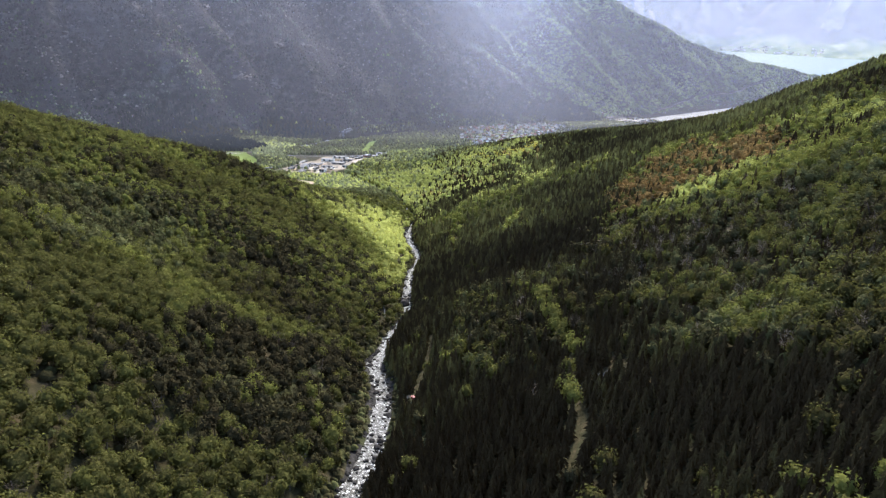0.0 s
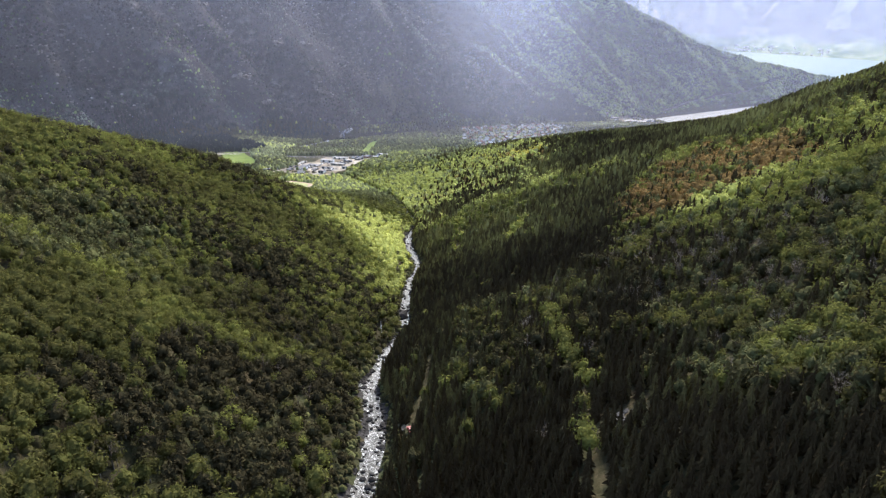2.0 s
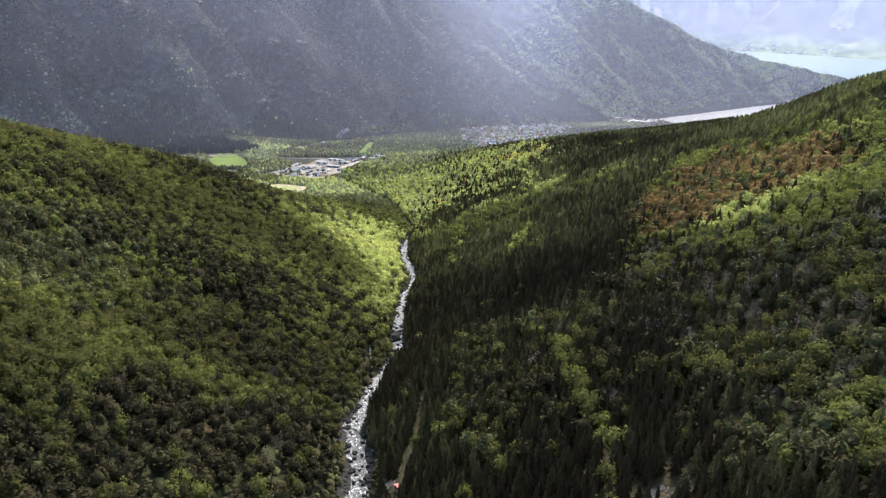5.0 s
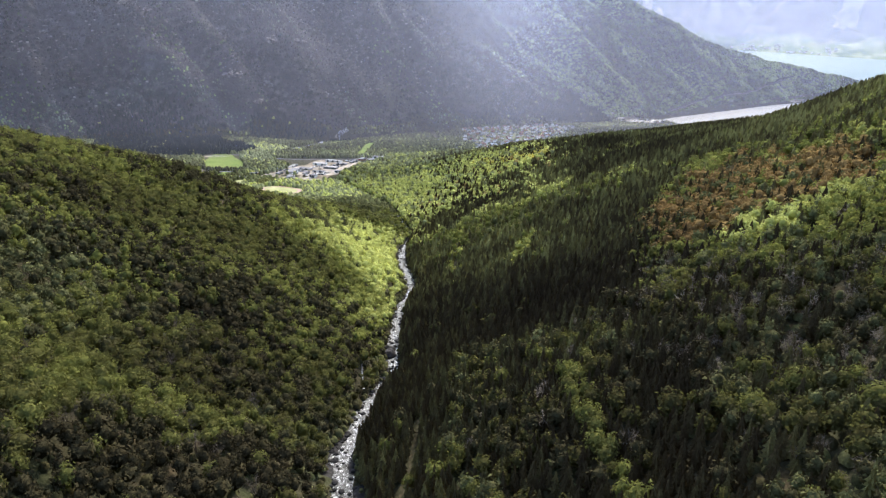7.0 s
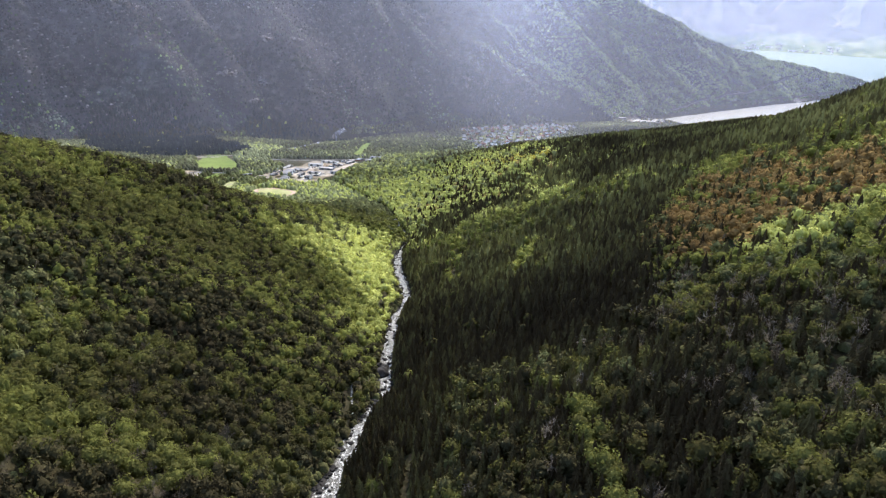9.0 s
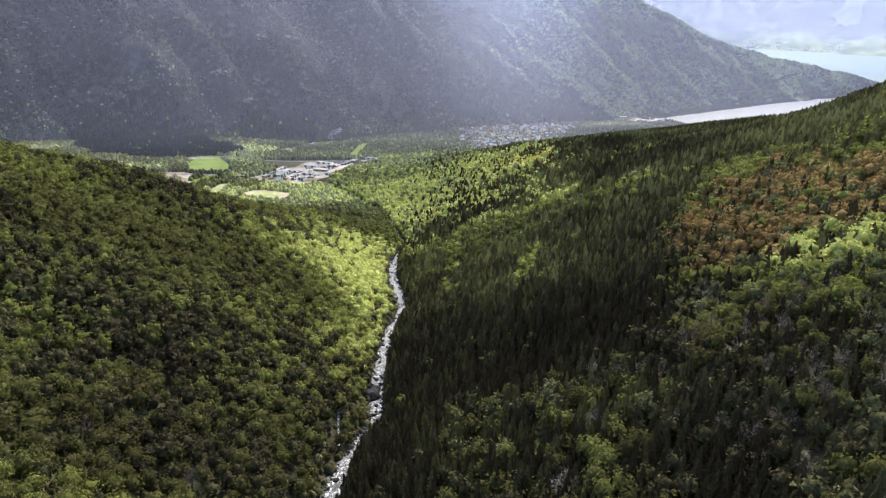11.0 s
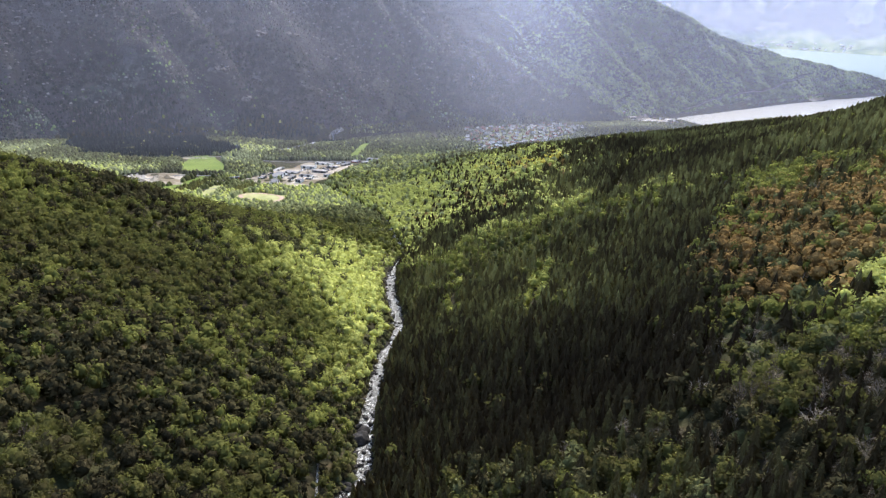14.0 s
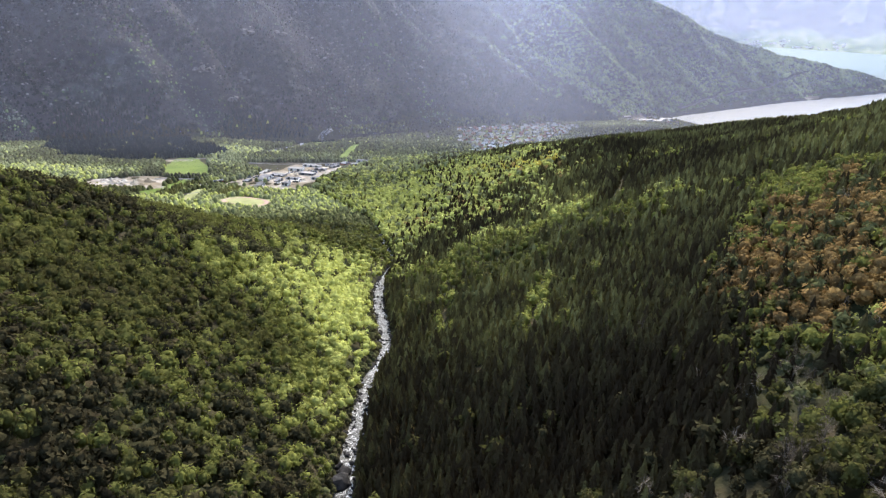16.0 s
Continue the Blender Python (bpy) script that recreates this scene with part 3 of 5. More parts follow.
def wood(name, shapes, x, y, z, tall, broad, tint, mat, label, category="trees"):
    """One joined mesh of many trees: each takes one of the shapes, its own height, breadth, turn and tint."""
    which = rng.integers(0, len(shapes), len(x))
    VV, FF, TT, base = [], [], [], 0
    for k, (v, f) in enumerate(shapes):
        sel = np.nonzero(which == k)[0]
        if not len(sel):
            continue
        a = rng.random(len(sel)) * 6.283
        c, s = np.cos(a)[:, None], np.sin(a)[:, None]
        b, h = broad[sel][:, None], tall[sel][:, None]
        X = (v[:, 0] * c - v[:, 1] * s) * b + x[sel][:, None]
        Y = (v[:, 0] * s + v[:, 1] * c) * b + y[sel][:, None]
        Z = v[:, 2] * h + z[sel][:, None]
        VV.append(np.stack([X, Y, Z], -1).reshape(-1, 3))
        FF.append((f[None] + (np.arange(len(sel)) * len(v))[:, None, None]).reshape(-1, 3) + base)
        TT.append(np.repeat(tint[sel], len(f)))
        base += len(sel) * len(v)
    ob = sheet(name, np.concatenate(VV), np.concatenate(FF), [mat], smooth=not name.startswith("spruce"))
    layer = ob.data.attributes.new("tint", "FLOAT", "FACE")
    layer.data.foreach_set("value", np.concatenate(TT).astype(np.float32))
    return tagged(ob, label, category, kind="stuff")


def scatter(x0, x1, y0, y1, gap, seed):
    r = np.random.default_rng(seed)
    X, Y = np.meshgrid(np.arange(x0, x1, gap), np.arange(y0, y1, gap), indexing="ij")
    X[:, ::2] += gap / 2
    return (X + gap * 0.95 * (r.random(X.shape) - 0.5)).ravel(), (Y + gap * 0.95 * (r.random(X.shape) - 0.5)).ravel()


TRACKS = [[(-13, 250), (-11, 275), (-7, 300), (-6, 328)], [(33, 148), (37, 160), (42, 176), (45, 198), (48, 228)], [(49, 500), (54, 525), (62, 556), (66, 580)], [(25, 470), (26, 492)],
          [(13, 560), (11, 590), (14, 640), (13, 675)]]
TRACK_WIDTH = [1.6, 0.9, 1.9, 1.0, 1.2]
BIRCH_ROW = [(48, 309), (47, 265), (50, 232), (43, 205), (40, 182)]
CLEARINGS = [(-15, 262.5, 3.4), (55, 202, 7.0), (-115, 169, 5.5), (-128, 135, 3.5)]


def open_ground(x, y):
    d = x - river_x(y)
    edge = ramp(y, [0, 200, 250, 300, 345, 420, 540, 620, 700, 745, 790], [7.6, 8.0, 9.4, 7.4, 6.6, 5.4, 5.4, 6.4, 6.4, 2.6, 1.0])
    free = np.where(d > 0, d > edge - 0.6, -d > edge - 0.6 + 1.6 * wave(x, y, 60, 5.0))
    for pts, w in zip(TRACKS, TRACK_WIDTH):
        free &= near_line(x, y, pts) > w * 0.5 + 1.1
    free &= near_line(x, y, [(-39, 410), (-35, 382)]) > 0.9
    free &= near_line(x, y, CLEFT) > 3.0
    for cx, cy, r in CLEARINGS:
        free &= np.hypot(x - cx, y - cy) > r
    return free


def blob(x, y, cx, cy, rx, ry):
    return 1 - step(np.hypot((x - cx) / rx, (y - cy) / ry) + 0.6 * rough(x, y, 40, 17, 3), 0.65, 1.2)


def right_mix(x, y):
    """Shares of spruce, birch, rusty and bare trees on the slope beside the plantation."""
    n = rough(x, y, 46, 3, 3)
    w = 14 * n
    upper = step(y + w, 352, 378) * (1 - step(x + w - 0.42 * (y - 400), 84, 112)) * (1 - step(y, 590, 640))
    bank = 1 - step(x + 0.6 * w, 2, 16)
    lower = np.maximum((1 - step(y + w + 1.6 * (x - 55), 216, 248)) * step(x, 44, 54) * (1 - step(x, 108, 124)), (1 - step(y + w, 236, 262)) * (1 - step(x, 30, 38)))
    planted = np.maximum.reduce([upper, bank * (1 - step(y, 600, 660)), lower])
    mixed = (0.75 - 0.12 * blob(x, y, 45, 305, 40, 75)) * step(x, 4, 16) * (1 - step(x, 66, 100)) * (1 - step(y, 370, 400))
    crest = 0.45 * step(x, 170, 205) * step(y, 390, 470) * (1 - step(y, 640, 700))
    ridge = np.maximum(step(y, 560, 700) * step(x - 0.05 * y, 30, 110), 0.62 * step(y, 540, 600))
    spruce = np.clip(np.maximum.reduce([0.97 * planted, mixed + 0.7 * n, 0.16 + crest + 0.78 * ridge + 0.8 * n]), 0.03, 0.98)
    sunny_hump = blob(x, y, 30, 1010, 110, 190)
    spruce = spruce * (1 - 0.58 * sunny_hump) * (1 - 0.5 * step(y, 1180, 1300)) * (1 - 0.85 * step(-x, 2, 40) * step(y, 750, 860))
    lined = np.minimum.reduce([near_line(x, y, TRACKS[2]), near_line(x, y, TRACKS[4]), near_line(x, y, BIRCH_ROW) + 2.4 + 1.6 * rough(x, y, 22, 57, 2)]) < 4.6
    spruce = np.where(lined, 0.12, spruce)
    rusty = 0.58 * np.maximum(blob(x, y, 172, 465, 50, 82), blob(x, y, 146, 440, 30, 40)) + 0.05 * blob(x, y, 60, 900, 80, 140)
    spruce = spruce * (1 - 0.7 * np.clip(rusty / 0.58, 0, 1))
    leafless = 0.26 * blob(x, y, 100, 330, 50, 90) + 0.10 * step(x, 60, 90) + 0.03
    return spruce, rusty, leafless


birch_near = [broadleaf(122, s, wide=0.92, sides=6, rings=3, size=0.058, loose=0.5) for s in range(10)]
birch_close = [broadleaf(180, 10 + s, wide=0.94, sides=6, rings=3, size=0.048, loose=0.5) for s in range(8)]
birch_mid = [broadleaf(48, 20 + s, wide=0.94, sides=5, rings=3, size=0.075, loose=0.45) for s in range(7)]
birch_far = [broadleaf(12, 40 + s, sides=5, rings=2, size=0.12) for s in range(6)]
pine_near = [broadleaf(96, 60 + s, low=0.14, wide=0.86, sides=5, rings=3, size=0.058, loose=0.7) for s in range(7)]
pine_mid = [broadleaf(32, 70 + s, low=0.14, wide=0.90, sides=5, rings=2, size=0.085, loose=0.6) for s in range(6)]
pine_far = [broadleaf(8, 80 + s, low=0.15, wide=0.8, sides=5, rings=2, size=0.15) for s in range(5)]
spruce_near = [conifer(8, 5, 100 + s, 0.19) for s in range(6)]
spruce_mid = [conifer(5, 4, 120 + s, 0.235) for s in range(5)]
spruce_far = [conifer(3, 4, 140 + s, 0.25) for s in range(4)]
bare_trees = [bare(160 + s) for s in range(5)]
bare_far = [bare(170 + s, 12, 64) for s in range(4)]


def plant(x, y, kind, tall, tint):
    """Sort trees by kind and nearness into joined woods."""
    z = height(x, y) - 0.15
    looks = {"birch": ("birch", BIRCH, 1.0, [birch_near, birch_mid, birch_far], "fresh green birch wood covering the valley slope"),
             "pine": ("pine", PINE, 1.0, [pine_near, pine_mid, pine_far], "dark green pines scattered through the birch wood"),
             "spruce": ("spruce", SPRUCE, 1.0, [spruce_near, spruce_mid, spruce_far], "dense dark green planted spruces on the slope"),
             "yellow": ("yellow", YELLOW, 1.0, [birch_near, birch_mid, birch_far], "yellow orange trees in spring leaf on the rounded hump"),
             "rusty": ("rusty", RUSTY, 1.0, [birch_near, birch_mid, birch_far], "rust brown trees among the green wood"),
             "bare": ("bare", TWIGS, 1.0, [bare_trees, bare_far, bare_far], "grey leafless trees on the slope")}
    for key, (word, mat, wide, shapes, label) in looks.items():
        for level, (a, b) in ((0, (-999, 375)), (1, (375, 720)), (2, (720, 9999)), (3, (-999, 310))):
            close = (np.abs(x) > 40) & (y < 310) & (key == "birch")
            sel = (kind == key) & (y >= a) & (y < b) & (close == (level == 3))
            if sel.sum():
                n = int(sel.sum())
                wood(word + "_wood", birch_close if level == 3 else shapes[level], x[sel], y[sel], z[sel], tall[sel], tall[sel] * (0.74 + 0.5 * rng.random(n)), tint[sel], mat, label)


def tree_maker(kind, shapes, leaf, share, radius):
    """Meshes of unit height for single trees: crowns in several shapes, and one stem."""
    crowns = []
    for v, f in shapes:
        ob = sheet(kind + "_crown", v, f, [leaf], smooth=False)
        ob.data.attributes.new("tint", "FLOAT", "FACE").data.foreach_set("value", np.full(len(f), 0.14, np.float32))
        crowns.append(ob.data)
        bpy.data.objects.remove(ob)
    ob = sheet(kind + "_stem", *stem(share, radius, 6), [BARK])
    trunk = ob.data
    bpy.data.objects.remove(ob)
    return crowns, trunk


SINGLE = {"birch": (tree_maker("birch", birch_near, BIRCH, 0.75, 0.022), "birch_tree", "fresh green birch with a pale trunk on the slope"),
          "pine": (tree_maker("pine", pine_near, PINE, 0.8, 0.024), "pine_tree", "dark green pine standing among birches"),
          "spruce": (tree_maker("spruce", spruce_near, SPRUCE, 0.9, 0.022), "spruce_tree", "narrow dark green spruce in dense planted rows"),
          "rusty": (tree_maker("rusty", birch_near, RUSTY, 0.75, 0.022), "rusty_tree", "rust brown tree among green neighbours"),
          "bare": (tree_maker("bare", bare_trees, TWIGS, 0.7, 0.024), "bare_tree", "grey leafless birch on the slope")}


def single_trees(x, y, kind, tall, group):
    """Trees that stand by themselves as things, each with its trunk and crown."""
    z = height(x, y) - 0.15
    for i in range(len(x)):
        (crowns, trunk), word, label = SINGLE[str(kind[i])]
        root = tagged(new(word), label, "tree", group)
        root.matrix_basis = pose(x[i], y[i], z[i], 0, 0, 360 * rng.random()) @ Matrix.Diagonal((tall[i] * 1.0, tall[i] * 1.0, tall[i], 1))
        for name, me in (("trunk", trunk), ("crown", crowns[i % len(crowns)])):
            new(name, me).parent = root


# the slope left of the stream
xa, ya = scatter(-345, -16, 95, 560, 4.75, 1)
xb, yb = scatter(-345, -16, 560, 1010, 5.2, 2)
x, y = np.concatenate([xa, xb]), np.concatenate([ya, yb])
keep = (x < river_x(y) - ramp(y, [710, 780], [3, 0.5])) & open_ground(x, y) & (y < 905 + 0.35 * np.minimum(x + 60, 0)) & (rng.random(len(x)) > 0.04)
x, y = x[keep], y[keep]
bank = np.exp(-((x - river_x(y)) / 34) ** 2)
# brow above the stream where tints are raised to paint in sunlight
sunny = step(y, 400, 600) * step(x + 0.16 * (y - 600) + 40 * rough(x, y, 60, 61, 3), -170, -62) * (1 - 0.75 * step(y, 730, 800))
# patch with more pines, their tint lowered as painted-in shade
shaded_pines = np.maximum(blob(x, y, -66, 236, 52, 62), 0.6 * blob(x, y, -92, 360, 34, 34))
dark = 0.34 - 0.12 * step(y, 380, 460) + 0.20 * (1 - step(y, 290, 400)) + (1.9 - 0.5 * step(y, 380, 460)) * rough(x, y, 85, 2, 3) + 0.06 * step(-(x + 60), 110, 240) - 0.30 * bank * step(y, 280, 360) - 0.35 * sunny + 0.9 * shaded_pines + 0.25 * blob(x, y, -118, 345, 60, 60) + 0.45 * step(y, 740, 800) 
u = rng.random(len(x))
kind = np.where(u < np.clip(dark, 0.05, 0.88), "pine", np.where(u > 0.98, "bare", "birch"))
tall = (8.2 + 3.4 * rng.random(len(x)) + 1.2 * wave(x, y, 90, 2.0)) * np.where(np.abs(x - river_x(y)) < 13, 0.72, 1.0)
# tint falls near the start and rises farther on, painting cloud shade and sun
tint = np.clip(-0.03 + 0.17 * step(y, 330, 450) + 0.30 * (rng.random(len(x)) - 0.5) + 0.5 * rough(x, y, 75, 6, 3) + 0.12 * bank * step(y, 290, 360) + 0.80 * sunny + 0.30 * sunny * bank + 0.22 * blob(x, y, -185, 360, 62, 75), 0, 0.97)
tint = np.where(kind == "pine", np.clip(tint + 0.10 - 0.22 * shaded_pines + 0.30 * step(y, 740, 800), 0, 0.40 + 0.2 * blob(x, y, -185, 360, 62, 75) + 0.25 * sunny + 0.2 * step(y, 740, 800)), tint)
alone = (x > -100) & (x < -44) & (y > 165) & (y < 212)
single_trees(x[alone], y[alone], kind[alone], tall[alone], "trees above the stream's open bank")
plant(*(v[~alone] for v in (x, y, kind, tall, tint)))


# the slope right of the stream, with the spruce plantation
def right_slope(stretches, seed, conifers):
    places = [scatter(*s, seed + k) for k, s in enumerate(stretches)]
    x, y = (np.concatenate([p[k] for p in places]) for k in (0, 1))
    keep = (x > river_x(y) + ramp(y, [710, 780], [3, 0.5])) & open_ground(x, y) & ((y < 980) | ((x + 212) * 0.927 - (y - 1205) * 0.375 > 58)) & (x > -165)
    x, y = x[keep], y[keep]
    spruce, rusty, leafless = right_mix(x, y)
    keep = (rng.random(len(x)) < spruce) == conifers
    return x[keep], y[keep], rusty[keep], leafless[keep]


# hump whose birch tints are raised to paint in sunlight
sunny_hump = lambda x, y: blob(x, y, 30, 1010, 110, 190)
x, y, rusty, leafless = right_slope([(-34, 300, 110, 330, 3.05), (-34, 300, 330, 560, 3.35), (-90, 420, 560, 900, 4.0), (-310, 500, 900, 1340, 5.0)], 3, True)
kind = np.full(len(x), "spruce")
tall = (8.8 + 3.6 * rng.random(len(x)) + 1.2 * wave(x, y, 70, 6.0)) * (0.88 + 0.12 * step(y, 270, 350))
# spruces farther off are tinted paler, light and haze put into their colour
tint = np.clip(0.30 + 0.55 * (rng.random(len(x)) - 0.5) + 0.5 * rough(x, y, 50, 9, 2) + 0.34 * step(y, 380, 560) - 0.30 * sunny_hump(x, y) - 0.08 * (1 - step(y, 280, 400)) + 0.1 * step(y, 1060, 1200), 0, 1)
x2, y2, rusty, leafless = right_slope([(-34, 300, 110, 560, 4.35), (-90, 420, 560, 900, 4.8), (-310, 500, 900, 1340, 5.1)], 13, False)
w = rng.random(len(x2))
kind2 = np.where(w < rusty, "rusty", np.where(w < rusty + leafless, "bare", np.where(w > 0.86 - 0.20 * (y2 < 440) * (x2 < 90) - 0.28 * (y2 < 320) * (x2 >= 60), "pine", np.where(w > 0.86 - 0.30 * np.exp(-(near_line(x2, y2, [(66, 1030), (112, 972), (140, 890)]) / 22) ** 2), "yellow", "birch"))))
tall2 = 8.0 + 3.4 * rng.random(len(x2)) + 1.2 * wave(x2, y2, 70, 6.0)
# broadleaf tints rise on the hump and upper slope, sunlight painted in
tint2 = np.clip(0.19 + 0.18 * step(x2, 70, 115) * step(y2, 310, 370) - 0.10 * (1 - step(y2, 250, 330)) - 0.22 * step(x2, 175, 215) * step(y2, 390, 470) + 0.34 * step(x2, 108, 145) * (0.45 + 0.55 * step(y2, 240, 320)) * (1 - step(y2, 360, 430)) + 0.36 * (rng.random(len(x2)) - 0.5) + 0.5 * rough(x2, y2, 50, 9, 2) + 0.90 * sunny_hump(x2, y2) + 0.55 * step(y2, 620, 760) * (1 - 0.7 * step(x2, 90, 160)) + 0.25 * step(x2, 105, 150) * step(y2, 340, 420), 0, 1.15)
tint2 = np.clip(tint2 + 0.7 * blob(x2, y2, -90, 1050, 100, 140) + 0.15 * blob(x2, y2, 40, 800, 80, 120) + 0.30 * sunny_hump(x2, y2) - 0.10 * blob(x2, y2, 45, 325, 50, 80), 0, 0.92 + 0.12 * rng.random(len(x2)))
# past the hump the sunlit valley's brightness is painted into the tint
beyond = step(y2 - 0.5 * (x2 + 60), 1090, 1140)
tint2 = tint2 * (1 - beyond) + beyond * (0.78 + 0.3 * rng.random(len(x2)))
kind2 = np.where((rng.random(len(x2)) < 0.55 * beyond), "pine", kind2)
tint2 = np.where((kind2 == "pine") & (y2 < 800), np.clip(tint2 + 0.18, 0, 0.56), tint2)
lined = np.minimum.reduce([near_line(x2, y2, TRACKS[2]), near_line(x2, y2, TRACKS[4]), near_line(x2, y2, BIRCH_ROW) + 2.4 + 1.6 * rough(x2, y2, 22, 57, 2)]) < 4.6
kind2, tint2 = np.where(lined, "birch", kind2), np.where(lined, 0.16 + 0.30 * step(y2, 400, 500) + 0.3 * rng.random(len(x2)), tint2)
tint2 = np.where(kind2 == "bare", 0.3 + 0.6 * rng.random(len(x2)), tint2)
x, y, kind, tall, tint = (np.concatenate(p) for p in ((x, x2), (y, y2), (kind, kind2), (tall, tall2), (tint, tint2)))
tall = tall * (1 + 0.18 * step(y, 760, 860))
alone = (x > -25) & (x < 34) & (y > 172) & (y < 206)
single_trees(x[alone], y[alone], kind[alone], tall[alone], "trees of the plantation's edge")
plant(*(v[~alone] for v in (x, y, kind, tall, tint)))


# the wood goes on behind and below the start of the walk
x, y = scatter(-345, 300, -140, 118, 5.6, 71)
x, y = x[np.abs(x - river_x(y)) > 9], y[np.abs(x - river_x(y)) > 9]
near_side = (x > river_x(y)) & (rng.random(len(x)) < 0.55)
y_, t_ = 5.8 + 3.0 * rng.random(len(x)), np.clip(0.2 + 0.4 * (rng.random(len(x)) - 0.5), 0, 1)
for sel, shapes, mat, word in ((near_side, spruce_far, SPRUCE, "spruce_wood"), (~near_side & ((x < 0) | (y < 50)), birch_far, BIRCH, "birch_wood"), (~near_side & (x >= 0) & (y >= 50), birch_near, BIRCH, "birch_wood")):
    wood(word, shapes, x[sel], y[sel], height(x[sel], y[sel]) - 0.15, y_[sel], y_[sel] * 1.3, t_[sel], mat, "mixed wood climbing the head of the side valley")


# low undergrowth that fills the gaps between the trees
def dome(seed):
    """A low-cost bush or far crown: an uneven dome, open below."""
    r = np.random.default_rng(seed)
    V = [((0.36 - 0.12 * j) * (1 + 0.5 * (r.random() - 0.5)) * math.cos(a), (0.36 - 0.12 * j) * (1 + 0.5 * (r.random() - 0.5)) * math.sin(a), 0.05 + 0.55 * j + 0.15 * r.random())
         for j in (0, 1) for a in (6.283 * (k + 0.4 * r.random()) / 5 for k in range(5))] + [(0.05, 0.0, 1.0)]
    Fc = []
    for k in range(5):
        n = (k + 1) % 5
        Fc += [(k, n, n + 5), (k, n + 5, k + 5), (k + 5, n + 5, 10)]
    return np.array(V), np.array(Fc)


domes = [dome(200 + s) for s in range(7)]
x, y = scatter(-300, 260, 110, 620, 4.6, 41)
d = x - river_x(y)
keep = (np.abs(d) > ramp(y, [0, 300, 345, 420, 700], [5.8, 5.8, 4.6, 3.8, 3.6])) & (rng.random(len(x)) < 0.75) & ((d < 0) | (right_mix(x, y)[0] < 0.8))
for pts, w in zip(TRACKS, TRACK_WIDTH):
    keep &= near_line(x, y, pts) > w * 0.5 + 0.6
x, y = x[keep], y[keep]
tall = 1.5 + 1.8 * rng.random(len(x))
wood("undergrowth", domes, x, y, height(x, y) - 0.2, tall, tall * (1.6 + 1.0 * rng.random(len(x))), np.clip(0.25 + 0.40 * rng.random(len(x)), 0, 1), PINE, "low brown green undergrowth between the trees", "bushes")


x, y = scatter(-60, 0, 110, 700, 2.1, 47)
d = np.abs(x - river_x(y))
reach = ramp(y, [0, 300, 345, 420, 700], [5.6, 5.6, 4.6, 3.8, 4.4])
keep = (d > reach) & (d < reach + 4.5) & (rng.random(len(x)) < 0.8)
x, y = x[keep], y[keep]
tall = 0.9 + 1.5 * rng.random(len(x))
wood("undergrowth", domes, x, y, height(x, y) - 0.15, tall, tall * (1.5 + 0.8 * rng.random(len(x))), np.clip(0.1 + 0.5 * rng.random(len(x)), 0, 1), PINE, "low olive bushes along the stream's banks", "bushes")


# ---- the stream ----
ys = np.arange(-140, 1080, 2.0)
off = np.linspace(-1, 1, 9)
half = ramp(ys, [60, 250, 330, 380, 450, 560, 640, 710, 780, 1080], [7.6, 8.6, 5.6, 4.2, 3.6, 3.8, 4.6, 4.8, 2.0, 1.4]) * (1 + 0.22 * wave(ys * 0, ys, 70, 1.5))
cx = river_x(ys) + 0.8 * wave(ys * 0, ys, 95, 0.4)
X, Y = cx[:, None] + half[:, None] * off, ys[:, None] + 0 * off
Z = river_z(Y) - 0.25 + 0.45 * rough(X, Y, 5, 77, 3) + 0.5 * rough(X * 0, Y, 14, 78, 2)
stream = sheet("water_stream", np.stack([X, Y, Z], -1).reshape(-1, 3), grid_faces(len(ys), 9), [RAPIDS])
tagged(stream, "white foaming mountain stream running between dark boulders", "water", kind="structure")


def boulder_mesh(seed, squash=0.7):
    """A worn boulder: a subdivided block pushed out unevenly."""
    r = random.Random(seed)
    bm = bmesh.new()
    bmesh.ops.create_icosphere(bm, subdivisions=2, radius=1.0)
    k = Vector((r.random() * 9, r.random() * 9, r.random() * 9))
    for v in bm.verts:
        v.co *= 1 + 0.45 * noise.noise(v.co * 1.1 + k) + 0.15 * noise.noise(v.co * 3 + k)
        v.co.z *= squash
        v.co.x *= 1.15
    me = bpy.data.meshes.new("boulder")
    bm.to_mesh(me)
    bm.free()
    me.materials.append(STONE)
    return me


BOULDERS = [boulder_mesh(s) for s in range(7)]
r = random.Random(12)
for i in range(290):
    by = 165 + 400 * r.random() ** 1.1
    side = r.choice((-1, 1)) * (r.random() ** 0.6)
    bx = float(river_x(by)) + side * (8.0 if by < 340 else 5.5)
    size = 0.4 + 0.9 * r.random() ** 2
    ob = tagged(new("boulder", BOULDERS[i % 7]), "dark grey rounded boulder in the foaming stream", "boulder", "boulders in the stream")
    ob.matrix_basis = pose(bx, by, min(float(river_z(by)), float(height(bx, by))) + 0.15 * size, 0, 0, 360 * r.random()) @ Matrix.Diagonal((size, size * 1.2, size, 1))
for bx, by, size in ((-28.5, 439, 4.2), (-27.0, 447, 2.6), (-31, 452, 2.2)):
    ob = tagged(new("boulder", BOULDERS[int(by) % 7]), "huge dark boulder splitting the stream", "boulder", "boulders in the stream")
    ob.matrix_basis = pose(bx, by, float(river_z(by)) + 0.3 * size, 0, 0, 40) @ Matrix.Diagonal((size, size, size, 1))
v, f = np.array([c.co[:] for c in BOULDERS[2].vertices]), np.array([p.vertices[:] for p in BOULDERS[2].polygons])
keep = np.arange(0, 4600)
q = np.random.default_rng(31)
sy = 120 + 860 * q.random(len(keep)) ** 1.5
